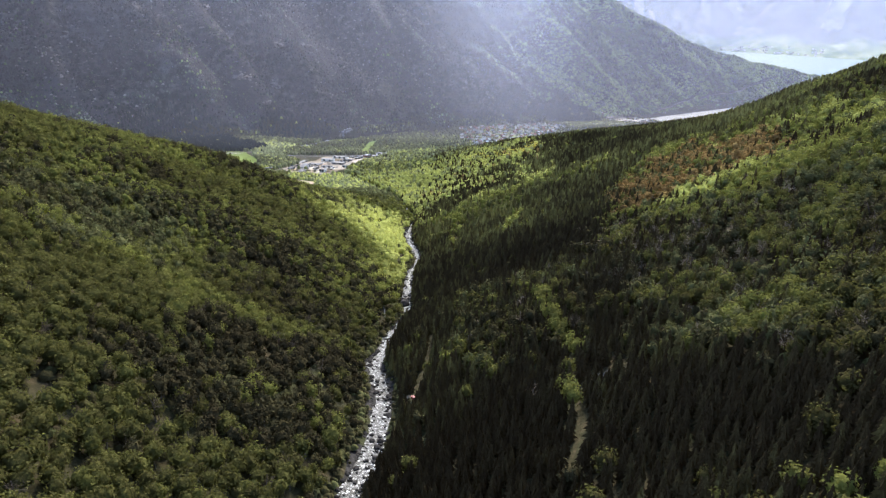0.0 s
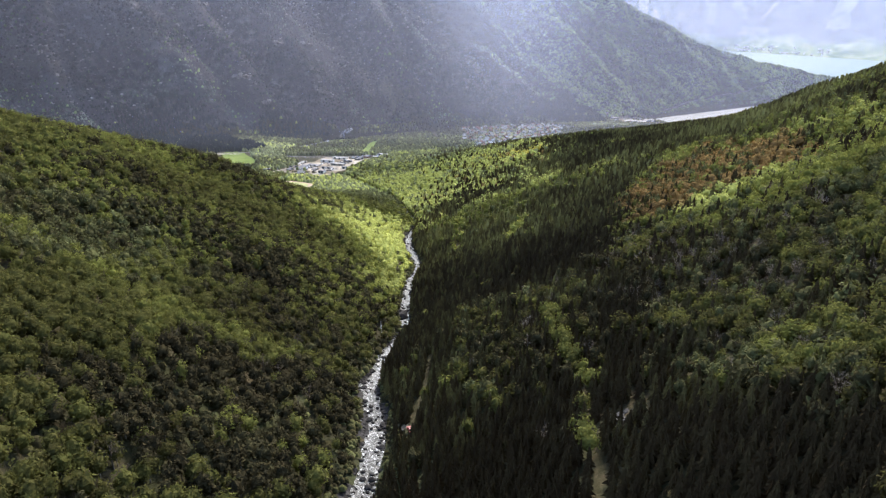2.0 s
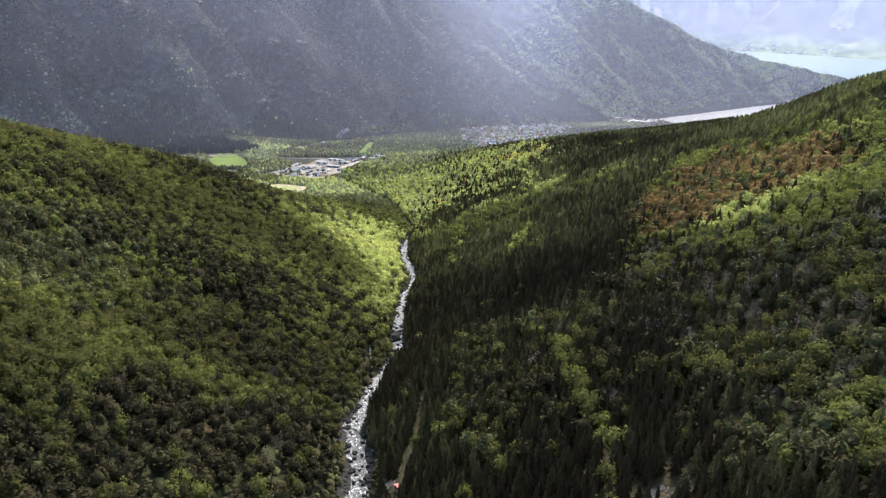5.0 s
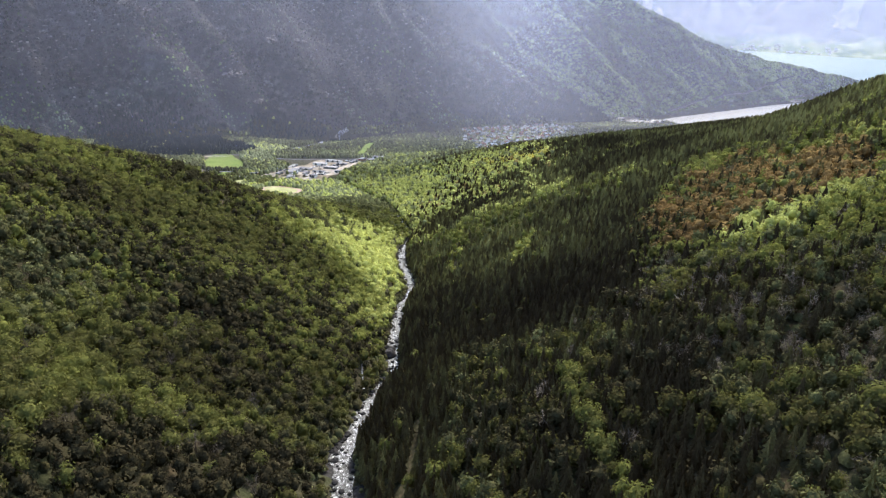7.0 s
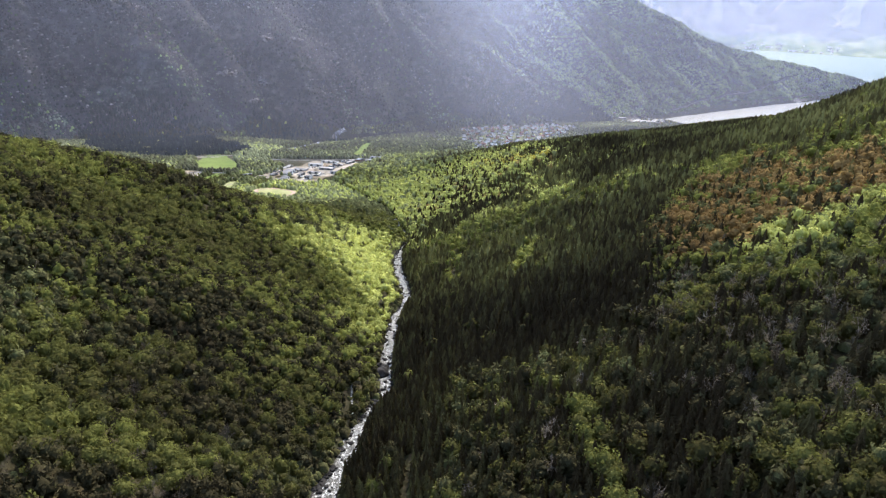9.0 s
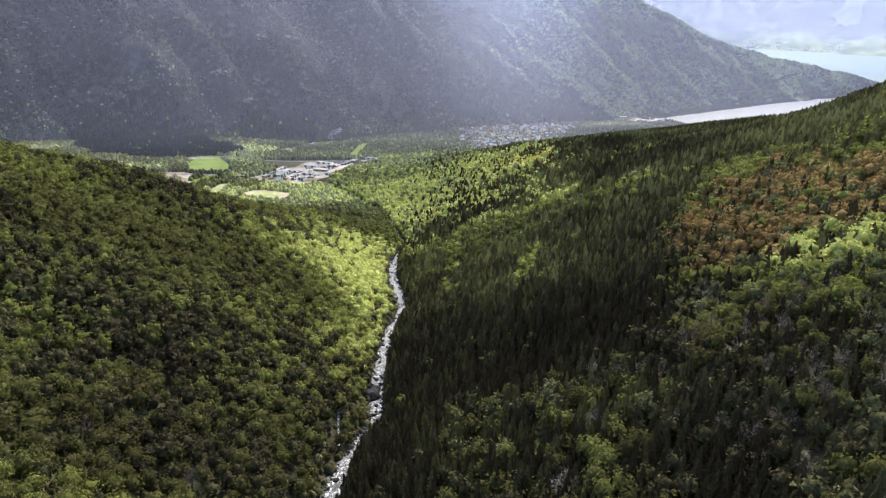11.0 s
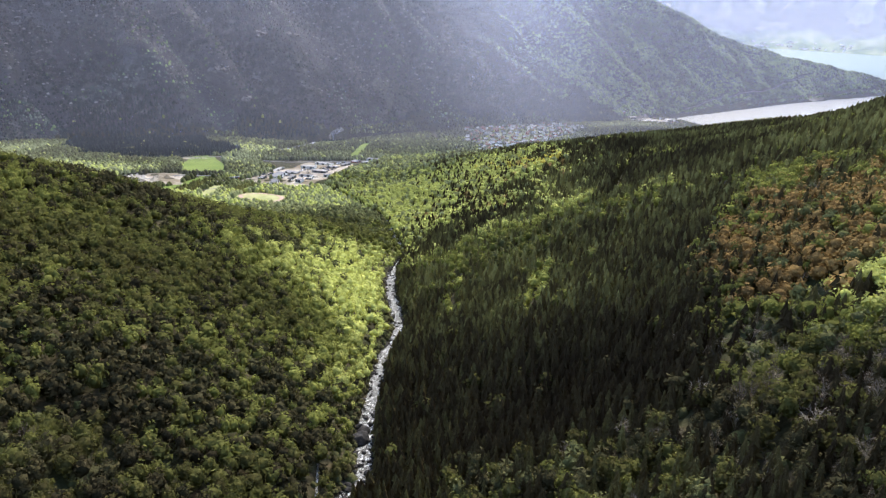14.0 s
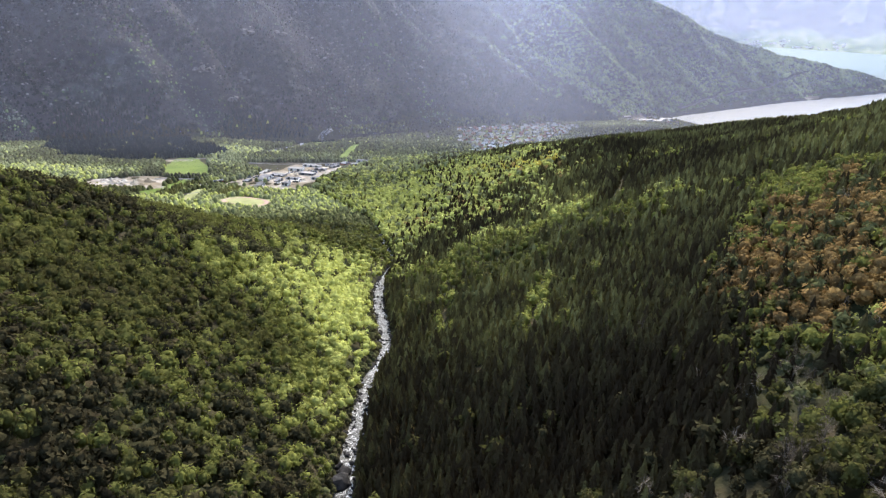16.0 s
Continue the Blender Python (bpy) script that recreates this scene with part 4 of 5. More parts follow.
sx = river_x(sy) + q.choice([-1, 1], len(keep)) * (q.random(len(keep)) ** 0.45) * ramp(sy, [0, 330, 420, 980], [10.5, 10.5, 7.2, 4.5])
ss = 0.25 + 0.75 * q.random(len(keep)) ** 2
ico_v, ico_f = core([(-0.4, 0.9), (0.35, 0.85)], 5, 0.35)
VV = (ico_v[None] * ss[:, None, None] * [1.2, 1.0, 0.8]) + np.stack([sx, sy, np.minimum(river_z(sy), height(sx, sy)) + 0.1], -1)[:, None]
stones = sheet("stream_stones", VV.reshape(-1, 3), (ico_f[None] + (np.arange(len(keep)) * len(ico_v))[:, None, None]).reshape(-1, 3), [STONE])
tagged(stones, "grey stones and cobbles lining the stream bed", "stones", kind="stuff")

RIVULET = [(-39, 410), (-38, 401), (-36.5, 391), (-35, 382)]
ribbon("water_rivulet", RIVULET, 0.8, RAPIDS, 0.3, "thin white side rivulet among the birches", "water")

# tracks and bare rock on the slopes
for pts, w in zip(TRACKS, TRACK_WIDTH):
    ribbon("track", pts, w, DIRT, 0.25, "narrow grassy dirt track between the trees", "track")
def slab_mesh(seed, reach, count):
    """Broken slabs of bedrock that lie half sunk in the slope."""
    r = random.Random(seed)
    bm = bmesh.new()
    for k in range(count):
        q, a = reach * r.random() ** 0.5, 6.283 * r.random()
        size = 0.35 + 0.8 * r.random() ** 2
        shift = Vector((r.random() * 9, k, r.random() * 9))
        for v in bmesh.ops.create_icosphere(bm, subdivisions=2, radius=1.0)["verts"]:
            p = v.co * (1 + 0.5 * noise.noise(v.co * 1.3 + shift) + 0.2 * noise.noise(v.co * 3.3 + shift))
            v.co = Vector((p.x * size * 1.6 + q * math.cos(a), p.y * size + q * math.sin(a) * 0.7, p.z * size * 0.5))
    me = bpy.data.meshes.new("rock_outcrop")
    bm.to_mesh(me)
    bm.free()
    me.materials.append(SLAB)
    return me


for k, (cx0, cy0, rad) in enumerate(CLEARINGS[1:]):
    ob = tagged(new("rock_outcrop", slab_mesh(70 + k, rad * 0.6, 22)), "bare grey rock slabs showing between the trees", "rock")
    e = 2.0
    lean_x, lean_y = (float(height(cx0 + e, cy0) - height(cx0 - e, cy0)) / (2 * e), float(height(cx0, cy0 + e) - height(cx0, cy0 - e)) / (2 * e))
    ob.matrix_basis = Matrix.Translation((cx0, cy0, float(height(cx0, cy0)) + 0.1)) @ Vector((-lean_x, -lean_y, 1)).to_track_quat("Z", "Y").to_matrix().to_4x4()


# ---- the main valley: fields, works, town, roads and its woods ----
patch("field_large", -383, 1262, 30, 88, 20, MEADOW, 0.5, "bright green hay meadow below the mountain", "field", 0.22, 18, -0.45)
patch("field_strip", -352, 1100, 15, 60, -14, MEADOW, 0.5, "long green meadow strip beside the gravel pit")
patch("field_slope", -157, 1450, 9, 88, -2, MEADOW, 0.5, "narrow bright green meadow between woods")
patch("field_pale", -300, 1057, 9, 42, 2, DRY_GRASS, 0.5, "pale dry grass field edged by spruces")
patch("gravel_pit", -415, 1122, 50, 36, 20, GRAVEL, 0.5, "open grey gravel pit with heaps of sand", "gravel pit", 0.3)
patch("gravel_bank", -438, 1308, 46, 8, 17, GRAVEL, 0.5, "pale gravel bank along the meadow", "gravel", 0.3)
patch("works_yard", -212, 1205, 52, 96, -22, GRAVEL, 0.5, "wide gravel yard of an industrial estate", "yard", 0.2, 20)
patch("sports_ground", -228, 1026, 30, 30, 0, DRY_GRASS, 0.5, "oval grass sports ground with a pale track", "field")
for cx0, cy0, rx, ry, turn in ((95, 1520, 32, 90, -12), (150, 1690, 78, 100, -20), (215, 1850, 105, 70, 15)):
    patch("town_lawns", cx0, cy0, rx, ry, turn, LAWN, 0.35, "green gardens and lawns between the houses of the town", "lawn", 0.3, 18)
oval = [(-228 + 27 * math.cos(a), 1026 + 27 * math.sin(a)) for a in np.linspace(0, 6.6, 40)]
ribbon("running_track", oval, 5.0, CLAY, 0.8, "pale red running track round the sports ground", "track")
patch("river_gravel", -254, 1590, 9, 72, -4, GRAVEL, 0.6, "pale gravel bar beside the valley river", "gravel", 0.3)
patch("quay_yard", 545, 2070, 45, 45, 30, GRAVEL, 0.6, "gravel yards beside the fjord", "yard", 0.3)
patch("quay_yard", 1200, 2482, 30, 7, 25, GRAVEL, 0.8, "small gravel landing on the fjord shore", "yard", 0.3)
VALLEY_RIVER = [(-300, 1440), (-262, 1510), (-252, 1660), (-226, 1690)]
ribbon("water_river", VALLEY_RIVER, 8.0, RAPIDS, 1.0, "pale river winding along the valley floor", "water")
ROADS = [[(-480, 1290), (-380, 1345), (-262, 1310), (-160, 1320), (-70, 1345), (40, 1480), (150, 1700), (330, 1900), (520, 2040), (660, 2140)],
         [(-262, 1110), (-232, 1190), (-205, 1300)], [(-330, 1040), (-262, 1110), (-170, 1130), (-120, 1250)], [(-20, 1700), (-31, 1775), (-20, 1830), (20, 1850)],
         [(-450, 1080), (-390, 1150), (-330, 1165)], [(70, 1480), (110, 1640), (90, 1820)], [(180, 1480), (210, 1700), (250, 1900)]]
for pts in ROADS:
    ribbon("road", pts, 4.6 if pts[0][1] < 1400 else 2.4, ASPHALT if pts[0][1] < 1400 else DIRT, 0.7, "grey asphalt road through the valley", "road")
HILL_ROADS = [[(690, 2215), (745, 2258), (811, 2312), (899, 2366), (1021, 2451), (1136, 2533), (1221, 2585)], [(650, 2170), (800, 2272), (1070, 2434), (1290, 2536), (1480, 2622)]]
ribbon("road", HILL_ROADS[0], 1.7, ASPHALT, 1.0, "pale road climbing the wooded hillside above the fjord", "road")
ribbon("road", HILL_ROADS[1], 1.6, DIRT, 0.8, "grey shore road under the hillside", "road")


def box_mesh(name, mat):
    bm = bmesh.new()
    bmesh.ops.create_cube(bm, size=1.0)
    for v in bm.verts:
        v.co.z += 0.5
    me = bpy.data.meshes.new(name)
    bm.to_mesh(me)
    bm.free()
    me.materials.append(mat)
    return me


def gable_mesh(name, mat, over=0.58, rise=0.5):
    """A pitched roof with overhanging eaves and real thickness; ridge along x."""
    t = 0.05
    rows = [(-over, 0.0), (0.0, rise), (over, 0.0), (over, -t), (0.0, rise - t), (-over, -t)]
    verts = [(x, y, z) for x in (-0.56, 0.56) for y, z in rows]
    faces = [(i, (i + 1) % 6, 6 + (i + 1) % 6, 6 + i) for i in range(6)]
    faces = [f[::-1] for f in faces] + [(0, 1, 4, 5), (1, 2, 3, 4), (11, 10, 7, 6), (10, 9, 8, 7)]
    me = bpy.data.meshes.new(name)
    me.from_pydata(verts, [], faces)
    me.materials.append(mat)
    return me


def gable_end_mesh(mat):
    verts = [(x, y, z) for x in (-0.499, 0.499) for y, z in ((-0.5, 0.0), (0.5, 0.0), (0.0, 0.43))]
    me = bpy.data.meshes.new("gable")
    me.from_pydata(verts, [], [(0, 2, 1), (3, 4, 5), (0, 1, 4, 3), (1, 2, 5, 4), (2, 0, 3, 5)])
    me.materials.append(mat)
    return me


PAINTS = [(WHITE, "white"), (CREAM, "cream"), (GREY, "grey"), (RED, "red"), (OCHRE, "ochre"), (WHITE, "white"), (CREAM, "cream")]
WALLS = [(box_mesh("walls", m), gable_end_mesh(m), word) for m, word in PAINTS]
ROOFS = [(gable_mesh("roof", ROOF_DARK), "dark slate"), (gable_mesh("roof", ROOF_PALE), "pale metal"), (gable_mesh("roof", ROOF_RED), "red tile"), (gable_mesh("roof", ROOF_PALE), "pale metal")]
WINDOW, CHIMNEY = box_mesh("window", GLASS), box_mesh("chimney", GREY)
SHEET_GREY = paint("grey_sheet_roof", (0.25, 0.24, 0.225), 0.7)
FLAT = {"pale": box_mesh("flat_roof", SHEET_GREY), "dark": box_mesh("flat_roof", ROOF_DARK)}
SHED = {"white": box_mesh("walls", WHITE), "grey": box_mesh("walls", GREY), "red": box_mesh("walls", RED)}


def child(parent, name, me, x, y, z, sx, sy, sz):
    ob = new(name, me)
    ob.parent = parent
    ob.matrix_basis = Matrix.Translation((x, y, z)) @ Matrix.Diagonal((sx, sy, sz, 1))
    return ob


def house(x, y, turn, length, depth, tall, k, group, windows=True):
    walls, gable, word = WALLS[k % 7]
    roof, roof_word = ROOFS[(k // 7) % 4]
    root = tagged(new("house"), f"{word} wooden house with a {roof_word} gable roof", "house", group)
    root.matrix_basis = pose(x, y, float(height(x, y)) - 0.3, 0, 0, turn)
    child(root, "wall_block", walls, 0, 0, 0, length, depth, tall)
    child(root, "gable", gable, 0, 0, tall, length, depth, depth)
    child(root, "roof", roof, 0, 0, tall - 0.05, length, depth, depth)
    child(root, "chimney", CHIMNEY, length * 0.2, 0, tall + depth * 0.3, 0.8, 0.8, depth * 0.3)
    if windows:
        for s in (-0.3, 0.0, 0.3):
            child(root, "window", WINDOW, s * length, -depth / 2, tall * 0.5, 1.3, 0.12, 1.3)
    return root


def hall(x, y, turn, length, depth, tall, wall, roof, label):
    """A flat-roofed works hall with a parapet roof and wide doors."""
    root = tagged(new("industrial_hall"), label, "hall", "halls of the works")
    root.matrix_basis = pose(x, y, float(height(x, y)) - 0.3, 0, 0, turn)
    child(root, "wall_block", SHED[wall], 0, 0, 0, length, depth, tall)
    child(root, "roof", FLAT[roof], 0, 0, tall, length + 0.8, depth + 0.8, 0.5)
    n = max(2, int(length / 9))
    for i in range(n):
        child(root, "gate", WINDOW, (i + 0.5 - n / 2) * length / n, -depth / 2, 0.3, 4.0, 0.2, 4.0)
    return root


r = random.Random(5)
HALLS = [(-245, 1180, 70, 32, 15), (-222, 1172, 70, 24, 12), (-205, 1190, -20, 30, 12), (-232, 1215, -18, 26, 14), (-190, 1222, -20, 34, 14), (-258, 1238, 68, 28, 12), (-215, 1260, -15, 30, 14),
         (-178, 1262, -12, 28, 13), (-160, 1285, 60, 24, 12), (-196, 1292, -18, 36, 12), (-148, 1318, 65, 26, 11), (-120, 1334, -10, 26, 14), (-100, 1340, -10, 22, 14), (-84, 1350, 20, 18, 12),
         (-262, 1160, 70, 20, 10), (-240, 1140, 75, 24, 10), (-172, 1190, 0, 16, 9), (-206, 1150, -20, 18, 9), (-310, 1120, 40, 14, 9), (-300, 1150, 30, 16, 9), (-130, 1300, 10, 14, 9), (-66, 1352, 15, 16, 10)]
for i, (hx, hy, turn, length, depth) in enumerate(HALLS):
    wall, roof = r.choice(("grey", "grey", "white", "red")), r.choice(("pale", "dark"))
    hall(hx, hy, turn + 14 * (r.random() - 0.5), length * (0.5 + 0.4 * r.random()), depth * (0.55 + 0.4 * r.random()), 2.2 + 1.8 * r.random(), wall, roof, f"{wall} works hall with a {'pale metal' if roof == 'pale' else 'dark'} flat roof")

for hx, hy, turn, length, depth in ((505, 2085, 20, 22, 10), (522, 2012, 35, 26, 11), (548, 2030, 30, 20, 12), (566, 2008, -10, 24, 10), (590, 2052, 40, 26, 12), (612, 2070, 35, 18, 10), (634, 2092, 50, 20, 10), (548, 2075, 15, 16, 9)):
    wall, roof = r.choice(("grey", "white", "red")), r.choice(("pale", "dark"))
    hall(hx, hy, turn, length, depth, 4.0 + 2.0 * r.random(), wall, roof, f"{wall} quay shed with a {'pale metal' if roof == 'pale' else 'dark'} flat roof")

def town_ground(x, y):
    """Where the town stands: a wedge that widens towards the mountain."""
    edge = 26 * rough(x, y, 60, 51, 3)
    return (y > 1394) & (y < 1955) & (foot_distance(x, y) < 4) & (x > ramp(y, [1394, 1472, 1749, 1840, 1884, 1950], [80, 70, 40, 31, 95, 255]) + edge) & (x < ramp(y, [1394, 1664, 1750, 1887, 1950], [102, 208, 282, 355, 290]) + edge)


HOMES = []
for row in range(27):
    for col in range(21):
        u, v = (row + 0.5) / 27, (col + 0.5) / 21
        hx = 34 + 200 * v + 70 * u * v + 40 * v + 12 * (r.random() - 0.5) + 24 * (u - 0.5)
        hy = 1400 + 470 * u + 110 * u * v + 14 * (r.random() - 0.5)
        if r.random() < 0.88 and town_ground(hx, hy) and all(math.hypot(hx - a, hy - b) > 11.0 for a, b in HOMES):
            HOMES.append((hx, hy))
for i in range(26):
    hx, hy = 480 + 170 * r.random(), 1960 + 170 * r.random()
    if hy < 2125 - 0.9 * max(hx - 630, 0) and all(math.hypot(hx - a, hy - b) > 14 for a, b in HOMES):
        HOMES.append((hx, hy))
near_homes = sorted(HOMES, key=lambda p: p[1])[:250]
for hx, hy in near_homes:
    house(hx, hy, r.choice((10, 25, 100, 115, 15)) + 10 * r.random(), 6.2 + 3.8 * r.random() ** 2, 5.0 + 1.6 * r.random(), 2.6 + 1.4 * r.random(), r.randrange(28), "houses of the valley town", hy < 1560)


def joined_houses(places, wall, roof):
    """The rest of the town: plain gabled houses in one mesh, walls and roofs in their own paints."""
    verts, faces, index = [], [], []
    for hx, hy in places:
        base, turn = len(verts), radians(r.choice((10, 25, 100, 115)) + 10 * r.random())
        c, s_, z0 = math.cos(turn), math.sin(turn), float(height(hx, hy)) - 0.3
        L, D, T = 3.2 + 1.8 * r.random(), 2.5 + 0.8 * r.random(), 2.6 + 1.4 * r.random()
        box = [(sx * L, sy * D, z) for z in (0, T) for sx, sy in ((-1, -1), (1, -1), (1, 1), (-1, 1))]
        eaves = [(sx * L * 1.1, sy * D * 1.15, T + 0.1) for sx, sy in ((-1, -1), (1, -1), (1, 1), (-1, 1))] + [(-L * 1.1, 0, T + D * 0.95), (L * 1.1, 0, T + D * 0.95)]
        verts += [(hx + x * c - y * s_, hy + x * s_ + y * c, z0 + z) for x, y, z in box + eaves]
        walls = [(0, 1, 5, 4), (1, 2, 6, 5), (2, 3, 7, 6), (3, 0, 4, 7)]
        slopes = [(8, 9, 13, 12), (10, 11, 12, 13), (8, 12, 11, 11), (9, 10, 13, 13), (8, 11, 10, 9)]
        faces += [tuple(base + q for q in f) for f in walls + slopes]
        index += [0] * 4 + [1] * 5
    me = bpy.data.meshes.new("town_houses")
    me.from_pydata(verts, [], [tuple(dict.fromkeys(f)) for f in faces])
    me.materials.append(wall)
    me.materials.append(roof)
    me.polygons.foreach_set("material_index", index)
    tagged(new("town_houses", me), "small gabled wooden houses crowded on the far side of town", "houses", kind="stuff")


far_homes = sorted(HOMES, key=lambda p: p[1])[250:]
for k, (wall, roof) in enumerate(((WHITE, ROOF_PALE), (CREAM, ROOF_RED), (WHITE, ROOF_DARK), (OCHRE, ROOF_PALE))):
    joined_houses(far_homes[k::4], wall, roof)
for i in range(46):
    s = r.random() * 640
    inland = 12 + 95 * r.random() ** 2
    house(1735 + 0.707 * (s + inland), 4554 - 0.707 * (s - inland), r.random() * 180, 11 + 5 * r.random(), 8, 5, 21 + r.choice((0, 1, 6, 2)), "houses on the far fjord shore", False)


# heaps of sand and gravel in the pit and on the yard
def heap_mesh(seed):
    """A slumped heap: a rounded cone with an uneven foot."""
    q = random.Random(seed)
    bm = bmesh.new()
    bmesh.ops.create_icosphere(bm, subdivisions=3, radius=1.0)
    k = Vector((q.random() * 9, q.random() * 9, 1))
    for v in bm.verts:
        flat = math.hypot(v.co.x, v.co.y)
        v.co.z = max(1 - flat, 0) * 0.75 + 0.12 * noise.noise(v.co * 2 + k) if v.co.z > 0 else -0.2
        v.co.x, v.co.y = v.co.x * (1.25 + 0.3 * noise.noise(v.co * 1.5 + k)), v.co.y * (1 + 0.3 * noise.noise(v.co * 1.2 - k))
    me = bpy.data.meshes.new("gravel_heap")
    bm.to_mesh(me)
    bm.free()
    me.materials.append(GRAVEL)
    return me


HEAPS = [heap_mesh(500 + k) for k in range(4)]
for i in range(22):
    hx, hy = (-415 + 70 * (r.random() - 0.5), 1122 + 44 * (r.random() - 0.5)) if i < 15 else (-205 + 50 * (r.random() - 0.5), 1225 + 90 * (r.random() - 0.5))
    if any(math.hypot(hx - h[0], hy - h[1]) < h[3] * 0.5 for h in HALLS):
        continue
    size = 3.0 + 4.5 * r.random() ** 2
    ob = tagged(new("gravel_heap", HEAPS[i % 4]), "slumped heap of brown sand and gravel", "gravel heap", "heaps in the gravel pit")
    ob.matrix_basis = pose(hx, hy, float(height(hx, hy)) + 0.5, 0, 0, 360 * r.random()) @ Matrix.Diagonal((size, size, size, 1))

# cars parked on the works yard
def car_shape(name, size, at, taper, mat):
    bm = bmesh.new()
    bmesh.ops.create_cube(bm, size=1.0)
    for q in bm.verts:
        k = taper if q.co.z > 0 else 1.0
        q.co = Vector((q.co.x * size[0] * k, q.co.y * size[1] * k, q.co.z * size[2])) + Vector(at)
    bmesh.ops.bevel(bm, geom=bm.edges[:], offset=0.1, segments=1, affect="EDGES")
    me = bpy.data.meshes.new(name)
    bm.to_mesh(me)
    bm.free()
    me.materials.append(mat)
    return me


CAR_PAINTS = [(WHITE, "white"), (paint("car_dark", (0.03, 0.03, 0.035), 0.3), "black"), (GREY, "grey"), (paint("car_blue", (0.05, 0.08, 0.16), 0.3), "dark blue")]
CAR_BODIES = [(car_shape("body", (1.8, 4.4, 0.9), (0, 0, 0.7), 0.96, m), word) for m, word in CAR_PAINTS]
CAR_CABIN = car_shape("cabin", (1.6, 2.4, 0.6), (0, -0.2, 1.4), 0.8, GLASS)
for i in range(70):
    row = r.choice(((-262, 1196, 70), (-238, 1198, -20), (-214, 1240, -18), (-186, 1245, 68), (-168, 1300, -15), (-226, 1158, 70), (-200, 1172, 70)))
    cx0, cy0 = row[0] + 22 * (r.random() - 0.5), row[1] + 22 * (r.random() - 0.5)
    if any(math.hypot(cx0 - h[0], cy0 - h[1]) < h[3] * 0.45 for h in HALLS):
        continue
    me, word = CAR_BODIES[i % 4]
    root = tagged(new("parked_car"), f"{word} car parked on the gravel works yard", "car", "cars on the works yard")
    root.matrix_basis = pose(cx0, cy0, float(height(cx0, cy0)) + 0.5, 0, 0, row[2] + 8 * r.random())
    new("body", me).parent = root
    new("cabin", CAR_CABIN).parent = root


DARK_BANDS = [([(-668, 1482), (-600, 1520), (-490, 1490)], 48), ([(-570, 1335), (-470, 1340)], 42), ([(-625, 1420), (-510, 1420), (-430, 1400)], 60), ([(-350, 1600), (-262, 1605)], 62), ([(-374, 1290), (-362, 1345)], 16), ([(100, 1915), (215, 1972), (330, 2030), (430, 2065)], 40)]


def dark_band(x, y):
    """Where the planted spruce blocks stand along the mountain foot."""
    return np.logical_or.reduce([near_line(x, y, pts) + 10 * wave(x, y, 90, 7.0) + 45 * rough(x, y, 70, 43, 3) < w for pts, w in DARK_BANDS])


# woods on the valley floor
x, y = scatter(-800, 640, 860, 2140, 5.4, 9)
free = (foot_distance(x, y) < 18) | dark_band(x, y)
free &= ~((x > river_x(y)) & (y < 1330)) & ~((x < river_x(y)) & (y < 905 + 0.35 * np.minimum(x + 60, 0)))
free &= (np.hypot((x - 656) / 1.0, (y - 2150)) > 40) & (height(x, y) > 1.0)
for pts in ROADS:
    free &= near_line(x, y, pts) > 6
free &= near_line(x, y, VALLEY_RIVER) > 15


def inside(x, y, cx, cy, rx, ry, turn):
    c, s = math.cos(radians(turn)), math.sin(radians(turn))
    u, v = ((x - cx) * c + (y - cy) * s) / rx, ((y - cy) * c - (x - cx) * s) / ry
    return np.maximum(np.abs(u), np.abs(v)) < 0.98


for box in ((-383, 1262, 32, 88, 20), (-352, 1100, 15, 60, -14), (-157, 1450, 9, 88, -2), (-300, 1057, 9, 42, 2), (-415, 1122, 50, 36, 20), (-438, 1308, 46, 8, 17), (-212, 1205, 52, 96, -22),
            (-228, 1026, 30, 30, 0), (545, 2070, 45, 45, 30)):
    free &= ~inside(x, y, *box) | ((rng.random(len(x)) < 0.05) & (box[0] == -212))
for hx, hy, turn, length, depth in HALLS:
    free &= np.hypot(x - hx, y - hy) > length * 0.55
free &= np.hypot(x - 570, y - 2045) > 62
town = town_ground(x, y)
free &= rng.random(len(x)) > np.where(town, 0.72, 0.0)
home = np.ones(len(x), bool)
for hx, hy in HOMES:
    home &= np.abs(x - hx) + np.abs(y - hy) > 7.0
free &= home
x, y = x[free], y[free]
z = height(x, y) - 0.2
block = np.maximum.reduce([1.1 * dark_band(x, y), blob(x, y, -330, 1080, 14, 50), blob(x, y, -262, 1075, 10, 30)])
leafy = np.maximum.reduce([blob(x, y, -115, 1085, 125, 95), blob(x, y, -345, 1433, 56, 46), blob(x, y, -300, 1000, 120, 50), blob(x, y, -560, 1150, 160, 60)])
u = rng.random(len(x))
kind = np.where(u < 0.9 * block, "spruce", np.where(u < 0.9 * block + 0.40 * leafy + 0.06, "birch", "pine"))
tall = (6.5 + 3.0 * rng.random(len(x)) + 2.5 * (kind == "spruce")) * 0.85 * np.where(town_ground(x, y), 0.6, 1.0)
# valley floor tints are raised to paint in the sun that falls there
tint = np.clip(0.76 + 0.30 * (rng.random(len(x)) - 0.5) + 0.4 * rough(x, y, 120, 13, 3) + 0.32 * leafy - 0.10 * step(y, 1340, 1460), 0.1, 1.05)
kind = np.where(dark_band(x, y) & (kind == "spruce"), "band", kind)
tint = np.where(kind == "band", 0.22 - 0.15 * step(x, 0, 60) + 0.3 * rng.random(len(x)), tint)
